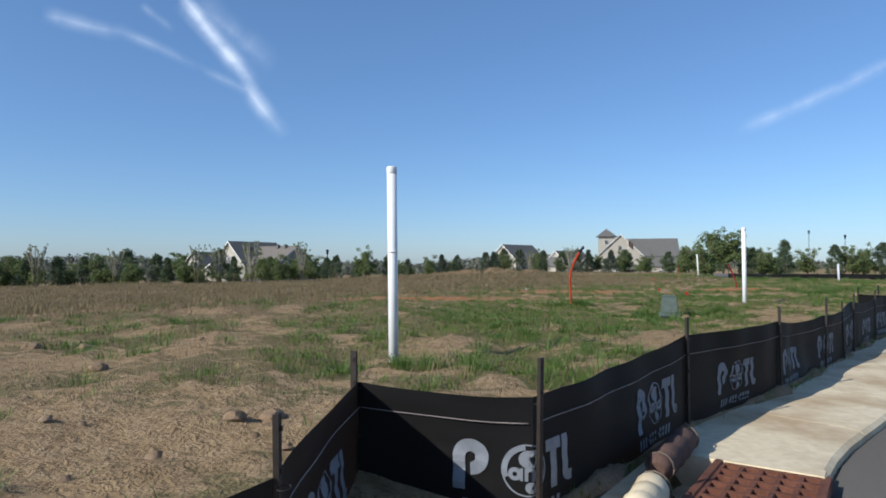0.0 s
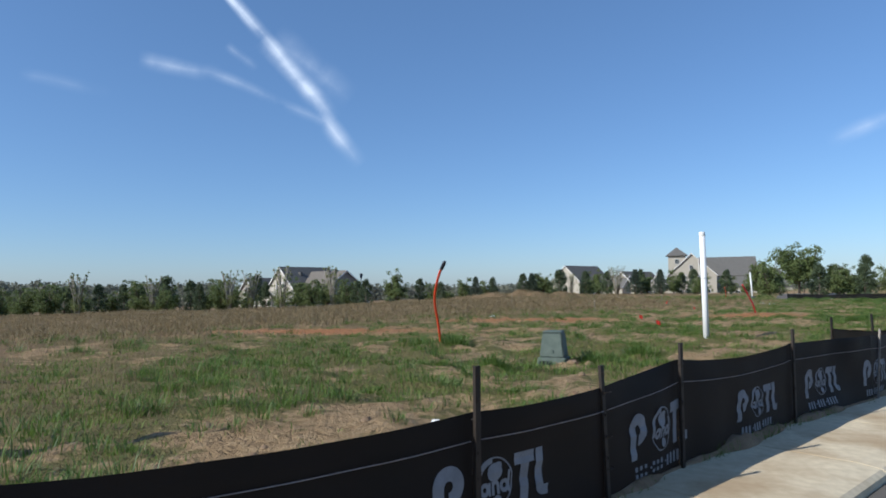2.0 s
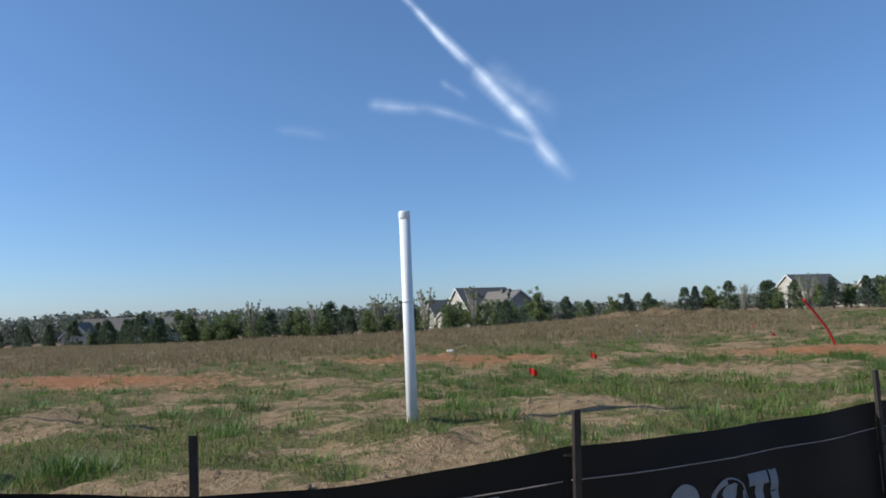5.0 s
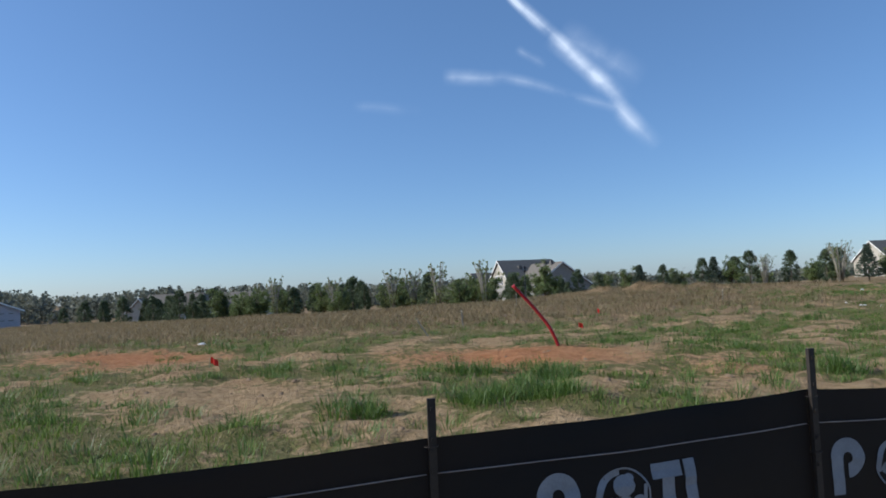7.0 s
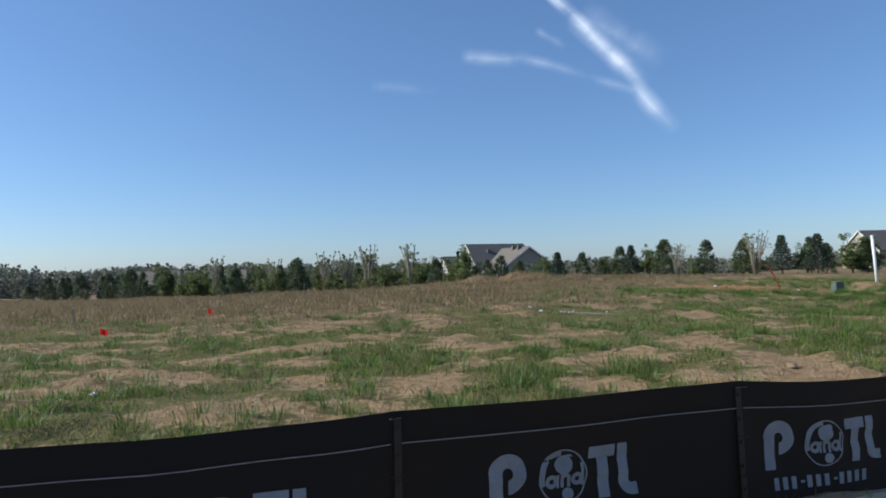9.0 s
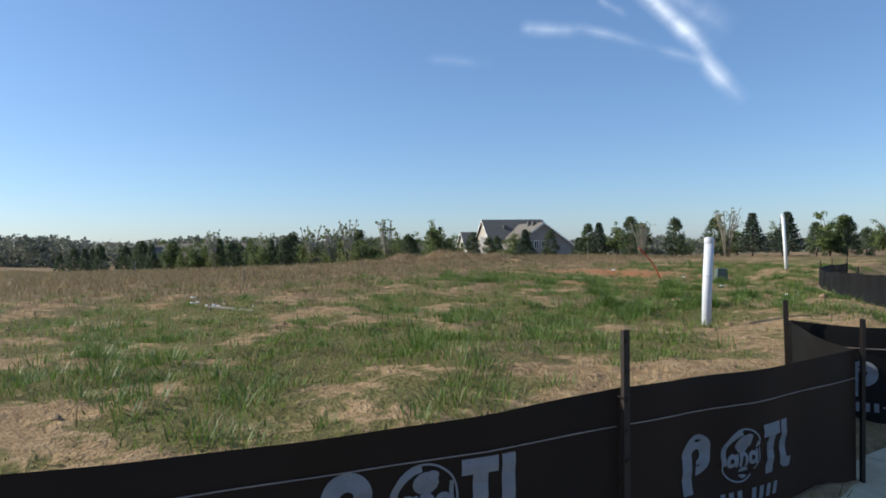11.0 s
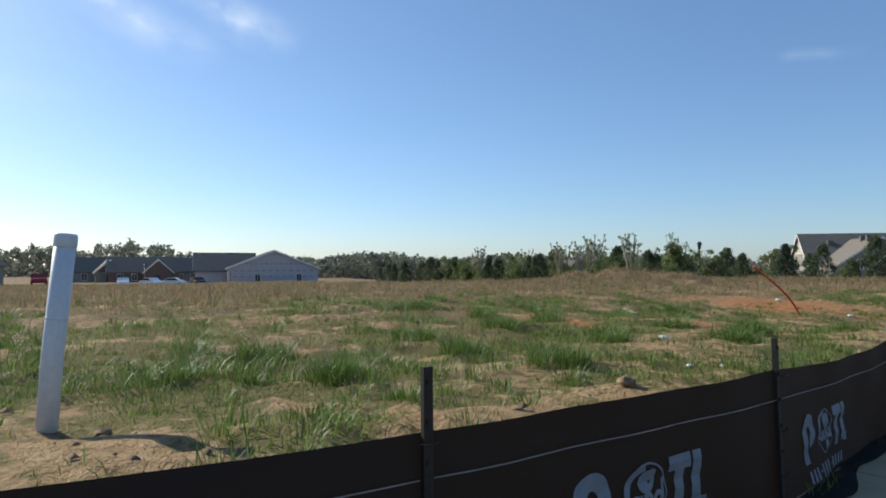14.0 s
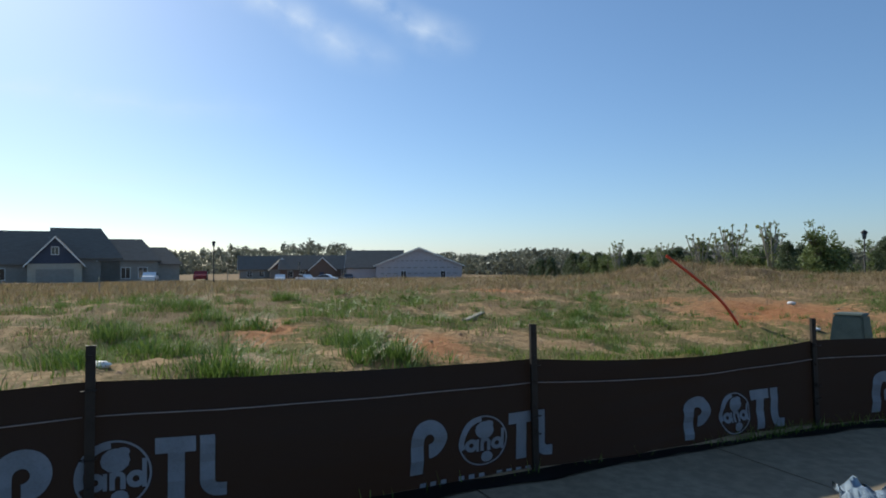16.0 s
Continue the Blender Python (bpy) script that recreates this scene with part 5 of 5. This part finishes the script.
for zz, x0, x1 in ((1.6, -7.6, 7.6), (2.7, -7.6, 7.6), (4.0, -5.4, 5.4)):
    for k in range(12):
        xa = x0 + (x1 - x0) * (k + 0.2) / 12
        box(bm, xa, -6.53, zz, xa + (x1 - x0) / 12 * 0.55, -6.51, zz + 0.16)
part("printed_bars", bm, GREYWALL, h, "rows of faint printed bars")

h = house("large grey house with stepped roofs and a dark gable", -74.6, 5.2, -1.9, 116)
block(h, -4.3, 6, 9.0, 13.0, 0, 4.2, 8.7, "x", GREYWALL, ROOF2, None, 3.0)
block(h, 1.6, 5.0, 8.0, 11.0, 0, 3.8, 7.0, "x", GREYWALL, ROOF2, None, 2.5)
block(h, 6.0, 4.6, 5.5, 9.0, 0, 3.2, 5.7, "x", GREYWALL, ROOF2, None, 2.0)
block(h, -15.5, 5.0, 15.0, 12.0, 0, 3.4, 8.1, "x", GREYWALL, ROOF2)
block(h, -8.1, 0.0, 10.0, 6.6, 0, 3.3, 7.0, "y", SIDING, ROOF2, BLUEWALL)
bm = bmesh.new()
box(bm, -10.4, -5.12, 0, -5.8, -5.02, 2.5, 0.01)
part("garage_door", bm, GREYWALL, h, "wide grey garage door")
for xx in (1.0, 3.4):
    window(h, xx, -0.55, 1.0, 1.2, 1.6, (0, -1))
for xx in (-19, -15):
    window(h, xx, -1.05, 1.0, 1.2, 1.6, (0, -1))
window(h, -8.1, -5.1, 4.6, 0.8, 1.0, (0, -1))

for hx, hy, tn, wm, lab in ((-140, 24, 97, BRICK, "red-brown brick house with a porch gable"), (-150, 36, 100, GREYWALL, "low grey house with a dark roof"), (-146, 12, 105, GREYWALL, "grey house with a brown roof behind parked cars")):
    h = house(lab, hx, hy, -3.0, tn)
    block(h, 0, 2, 15.0, 10.0, 0, 2.9, 6.2, "x", wm, ROOF2, None, 2.5)
    block(h, 3.0, -3.0, 8.0, 6.0, 0, 2.8, 5.6, "y", wm, ROOF2, BRICK)
    for xx in (-5, -2):
        window(h, xx, -3.05, 0.9, 1.1, 1.5, (0, -1))
    bm = bmesh.new()
    box(bm, 2.3, -7.08, 0, 3.3, -7.02, 2.1, 0.01)
    part("door", bm, BLUEWALL, h)


def street_lamp(x, y, top, label="black street lamp with a lantern head"):
    z = gz(x, y)
    ob = thing("street_lamp", label, "street lamp", pose(x, y, z), "black lamp posts")
    hgt = top - z
    bm = bmesh.new()
    tube(bm, [(0, 0, -0.2), (0, 0, 0.5), (0, 0, 0.55), (0, 0, hgt - 0.75)], [0.13, 0.11, 0.06, 0.05], 10)
    part("column", bm, LAMPBLACK, ob)
    bm = bmesh.new()
    tube(bm, [(0, 0, hgt - 0.75), (0, 0, hgt - 0.68), (0, 0, hgt - 0.25)], [0.08, 0.13, 0.2], 8)
    part("lantern", bm, GLASS, ob, "dark glass lantern")
    bm = bmesh.new()
    tube(bm, [(0, 0, hgt - 0.25), (0, 0, hgt - 0.2), (0, 0, hgt - 0.06), (0, 0, hgt)], [0.26, 0.25, 0.1, 0.02], 8)
    part("lamp_hood", bm, LAMPBLACK, ob)


street_lamp(-50.5, 27.1, 3.9)
street_lamp(-21.8, 85.3, 3.4)
street_lamp(-90.0, 30.0, 1.6)
for x, y, tp in ((61, 125, 8.0), (66, 122, 7.0), (76, 117, 7.5), (82, 118, 7.0)):
    street_lamp(x, y, tp, "tall dark pole lamp behind the far trees")

ob = thing("flagpole", "white flagpole with a drooping faded flag", "flagpole", pose(40.5, 187, -3.0))
bm = bmesh.new()
tube(bm, [(0, 0, 0), (0, 0, 6), (0, 0, 12)], [0.11, 0.09, 0.05], 10)
part("pole", bm, TRIM, ob)
bm = bmesh.new()
g = [[bm.verts.new((0.1 + 0.35 * k, 0.12 * math.sin(k * 1.7), 11.7 - 0.9 * j - 0.35 * k)) for k in range(5)] for j in range(3)]
for j in range(2):
    for k in range(4):
        bm.faces.new((g[j][k], g[j + 1][k], g[j + 1][k + 1], g[j][k + 1]))
bmesh.ops.solidify(bm, geom=list(bm.faces), thickness=0.02)
part("flag_cloth", bm, BRICK, ob, "limp red and pale cloth")


def car(x, y, turn, paint, label):
    z = float(field_z(x, y)) + CAR_LIFT
    ob = thing("car", label, "car", pose(x, y, z, 0, 0, turn), "parked cars near the houses")
    prof = [(-2.2, 0.35), (-2.2, 0.85), (-1.9, 0.98), (-1.45, 1.02), (-0.9, 1.48), (0.6, 1.5), (1.25, 1.02), (2.1, 0.9), (2.25, 0.7), (2.25, 0.35)]
    bm = bmesh.new()
    poly_prism(bm, [(px, -0.86, pz) for px, pz in prof], (0, 1.72, 0))
    bmesh.ops.recalc_face_normals(bm, faces=bm.faces)
    bmesh.ops.bevel(bm, geom=list(bm.edges), offset=0.07, segments=2, affect="EDGES")
    body = part("body", bm, paint, ob)
    bm = bmesh.new()
    poly_prism(bm, [(-1.3, -0.875, 1.04), (-0.85, -0.875, 1.4), (0.52, -0.875, 1.42), (1.05, -0.875, 1.04)], (0, 1.75, 0))
    bmesh.ops.recalc_face_normals(bm, faces=bm.faces)
    part("side_glass", bm, GLASS, body)
    for wx in (-1.4, 1.45):
        for wy in (-0.78, 0.78):
            bm = bmesh.new()
            tube(bm, [(wx, wy - 0.11, 0.33), (wx, wy + 0.11, 0.33)], [0.33, 0.33], 16)
            wheel = part("wheel", bm, RUBBER, ob)
            bm = bmesh.new()
            tube(bm, [(wx, wy - 0.12, 0.33), (wx, wy + 0.12, 0.33)], [0.2, 0.2], 12)
            part("rim", bm, GALV, wheel)


CAR_LIFT = 0.0
car(-66, 13.5, 15, CARWHITE, "white parked car before the grey house")
car(-66, 20.5, 15, CARRED, "dark red parked car before the grey house")
car(-88, 27, 10, CARWHITE, "white parked car by the lamp post")
car(-90, 31, 40, CARWHITE, "white parked van-like car by the brick house")
car(-95, 38, 20, CARDARK, "dark parked car by the half-built house")
car(-95, 34, 80, CARWHITE, "small white parked car")

# ---- grass and clods ----


def blades(name, n_try, pick, height, width, material, seed, label, box_xy, clump=7, spread=0.05, droop=0.5):
    """Grass blades in tufts wherever pick() keeps a random place."""
    rng = np.random.RandomState(seed)
    x = box_xy[0] + (box_xy[1] - box_xy[0]) * rng.rand(n_try)
    y = box_xy[2] + (box_xy[3] - box_xy[2]) * rng.rand(n_try)
    d = off_edge(x, y)
    keep, big = pick(x, y, d, rng.rand(n_try))
    x, y, big = x[keep], y[keep], big[keep]
    x, y, big = np.repeat(x, clump), np.repeat(y, clump), np.repeat(big, clump)
    n = len(x)
    sp = spread * (0.5 + big)
    ox, oy = rng.randn(n), rng.randn(n)
    x, y = x + sp * ox, y + sp * oy
    z = ground_z(x, y) - 0.005
    a = np.arctan2(oy, ox) + 0.7 * rng.randn(n)
    hgt = height * big * (0.45 + 0.8 * rng.rand(n)) * np.clip(1.25 - 0.25 * np.hypot(ox, oy), 0.4, 1.3)
    w = width * (0.6 + 0.8 * rng.rand(n))
    out_r = hgt * droop * (0.2 + rng.rand(n))
    ca, sa = np.cos(a), np.sin(a)
    base = np.stack([x, y, z], 1)
    side = np.stack([-sa, ca, 0 * a], 1) * w[:, None]
    knee = base + np.stack([ca * out_r * 0.35, sa * out_r * 0.35, hgt * 0.62], 1)
    tip = base + np.stack([ca * out_r, sa * out_r, hgt], 1)
    v = np.stack([base - side, base + side, knee + side * 0.7, tip, knee - side * 0.7], 1).reshape(-1, 3)
    i = np.arange(n)[:, None] * 5
    faces = np.concatenate([i + np.array([[0, 1, 2]]), i + np.array([[0, 2, 4]]), i + np.array([[4, 2, 3]])], 1).reshape(-1, 3)
    ob = put(name, mesh_np(name, v, faces, material))
    return tagged(ob, label, "grass", kind="stuff")


def green_near(x, y, d, r):
    b, c, dr = masks(x, y, d)
    p = W_MID(x * 1.7 + 9, y * 1.7)
    dens = np.clip(1.0 - 2.3 * b - 0.6 * (dr - 0.3) + 0.25 * p, 0.03, 1) * sstep(0.15, 0.6, d) * (0.15 + 0.85 * sstep(13, 3, d))
    size = 0.6 + 0.6 * np.clip(0.75 - b, 0, 1) + 0.3 * np.clip(p, -1, 1)
    return (r < dens) & (d > 0.12) & (d < 22), np.clip(size, 0.3, 1.5)


def straw_near(x, y, d, r):
    b, c, dr = masks(x, y, d)
    dens = np.clip(0.25 + 0.75 * dr - 1.3 * b, 0.02, 1) * sstep(0.15, 0.6, d)
    return (r < dens) & (d > 0.12) & (d < 24), 0.6 + 0.5 * np.clip(W_MID(x, y) * 0.5 + 0.5, 0, 1)


def straw_far(x, y, d, r):
    b, c, dr = masks(x, y, d)
    dens = np.clip(1.0 - 0.9 * c, 0, 1) * sstep(11 - 3 * sstep(30, 42, y), 20, d) * sstep(0.1, 0.5, dr)
    return (r < dens) & (d > 8.5), 0.7 + 0.6 * np.clip(W_BIG(x * 2, y * 2) * 0.5 + 0.5, 0, 1)


def tuft(x, y, d, r):
    b, c, dr = masks(x, y, d)
    p = W_PATCH(x * 1.4 + 3, y * 1.4) + 0.6 * W_MID(x, y + 5)
    top = 0.17 * np.clip(0.8 - 0.7 * b - 1.0 * np.clip(dr - 0.4, 0, 1) + 0.4 * p, 0.02, 1) * (0.4 + 0.6 * sstep(15, 6, d))
    return (r < top) & (d > 0.35) & (d < 17), 0.6 + 0.75 * (r / np.maximum(top, 1e-4)) ** 2


near_box = (-14, 28, -1, 64)
blades("green_grass", 150000, green_near, 0.07, 0.004, GREEN_BLADE, 11, "patchy bright green spring grass", near_box, 9, 0.06, 1.2)
blades("tall_grass_tufts", 80000, tuft, 0.135, 0.0034, TUFT_BLADE, 12, "taller dark green grass tufts", near_box, 60, 0.06, 1.25)
blades("dry_grass", 60000, straw_near, 0.12, 0.003, STRAW_BLADE, 13, "short dry straw-coloured grass", near_box, 6, 0.07, 0.8)
blades("dry_meadow", 66000, straw_far, 0.19, 0.009, MEADOW_BLADE, 14, "brown dry meadow grass across the far field", (-75, 24, 10, 78), 8, 0.13, 1.1)


def big_tufts(x, y, d, r):
    """A few named rank tufts that stand out of the turf."""
    near = np.full(x.shape, 9.0)
    for cx, cy in RANK:
        near = np.minimum(near, np.hypot(x - cx, y - cy))
    return near < 0.27, 1.25 - 1.9 * np.clip(near, 0, 0.4)


RANK = [(22.6, 46.6), (21.0, 48.0), (20.3, 48.6), (19.6, 50.2), (20.8, 50.6), (21.6, 49.6), (18.2, 48.8), (17.2, 48.0), (20.0, 46.0), (22.0, 43.2), (22.6, 44.6), (15.4, 47.0), (15.9, 47.3), (19.0, 47.6), (21.4, 46.1), (21.2, 44.0), (13.5, 48.3), (11.5, 25.4), (12.0, 22.7), (12.6, 25.4), (12.9, 23.7), (13.3, 24.1), (15.4, 26.7), (-0.6, 5.4), (2.6, 15.0), (5.2, 13.9), (5.9, 14.4), (3.6, 12.6), (20.2, 57.0)]
blades("rank_grass_tufts", 260000, big_tufts, 0.19, 0.0036, TUFT_BLADE, 17, "rank tall green grass tufts", near_box, 26, 0.06, 1.2)


def clods():
    rng = np.random.RandomState(21)
    n = 30000
    x, y = -8 + 34 * rng.rand(n), 60 * rng.rand(n)
    d = off_edge(x, y)
    b, c, dr = masks(x, y, d)
    keep = (d > 0.2) & (d < 14) & (rng.rand(n) < np.clip(b * 1.2 - 0.35, 0, 1) * sstep(14, 2, d))
    x, y = x[keep], y[keep]
    n = len(x)
    r = 0.01 + 0.045 * rng.rand(n) ** 4
    z = ground_z(x, y)
    tpl = np.array([(1, 0, 0), (-1, 0, 0), (0, 1, 0), (0, -1, 0), (0, 0, 0.7), (0.5, 0.5, 0.45), (-0.5, 0.4, 0.5)])
    v = np.stack([x, y, z], 1)[:, None] + tpl[None] * (r[:, None, None] * (0.7 + 0.6 * rng.rand(n, 7, 1)))
    f = np.array([(0, 2, 5), (2, 6, 4), (2, 4, 5), (5, 4, 0), (2, 1, 6), (1, 4, 6), (1, 3, 4), (3, 0, 4)])
    faces = (np.arange(n)[:, None, None] * 7 + f[None]).reshape(-1, 3)
    tagged(put("dirt_clods", mesh_np("dirt_clods", v.reshape(-1, 3), faces, CLOD)), "small clods and pebbles of sandy soil", "soil", kind="stuff")


clods()


def fence_foot():
    """Washed soil and weeds gathered against the foot of the fence, on the pavement side."""
    rng = np.random.RandomState(31)
    s = np.arange(0.3, PS[-1] - 0.3, 0.06)
    n = fence_normal(s)
    x, y = fence_at(s)
    wide = 0.05 + 0.035 * np.clip(np.sin(s * 1.3) + np.sin(s * 3.7 + 1) + 0.6 * np.sin(s * 9.1), -1, 2.2)
    wide = np.maximum(wide, 0.02) * np.where(s > 56, 0.35, 1.0)
    rows = []
    for f, hgt in ((-0.3, 0.0), (0.0, 0.035), (0.35, 0.03), (0.75, 0.014), (1.0, -0.006)):
        hh = hgt * wide / 0.06 * (0.8 + 0.4 * rng.rand(len(s)))
        rows.append(np.stack([x + n[:, 0] * wide * f, y + n[:, 1] * wide * f, hh], 1))
    k = len(s)
    idx = np.arange(5 * k).reshape(5, k)
    f = np.stack([idx[:-1, :-1].ravel(), idx[1:, :-1].ravel(), idx[1:, 1:].ravel(), idx[:-1, 1:].ravel()], 1)
    tagged(put("washed_soil", mesh_np("washed_soil", np.concatenate(rows), f, CLOD, True)), "washed soil heaped against the foot of the fence", "soil", kind="stuff")
    m = 26000
    t = rng.rand(m) * (PS[-1] - 0.6) + 0.3
    keep = rng.rand(m) < np.clip(0.25 + 0.5 * np.sin(t * 1.3) + 0.35 * np.sin(t * 3.7 + 1), 0.03, 1)
    t = t[keep]
    m = len(t)
    nn = fence_normal(t)
    bx, by = fence_at(t)
    o = 0.015 + 0.075 * rng.rand(m) ** 1.5
    base = np.stack([bx + nn[:, 0] * o, by + nn[:, 1] * o, np.full(m, -0.004)], 1)
    a = rng.rand(m) * 6.283
    hgt = 0.03 + 0.07 * rng.rand(m) ** 2
    lean = hgt * (0.3 + 0.7 * rng.rand(m))
    side = np.stack([-np.sin(a), np.cos(a), 0 * a], 1) * 0.003
    tip = base + np.stack([np.cos(a) * lean, np.sin(a) * lean, hgt], 1)
    v = np.stack([base - side, base + side, tip], 1).reshape(-1, 3)
    tagged(put("fence_weeds", mesh_np("fence_weeds", v, np.arange(3 * m).reshape(-1, 3), GREEN_BLADE)), "small weeds along the foot of the fence", "grass", kind="stuff")


fence_foot()
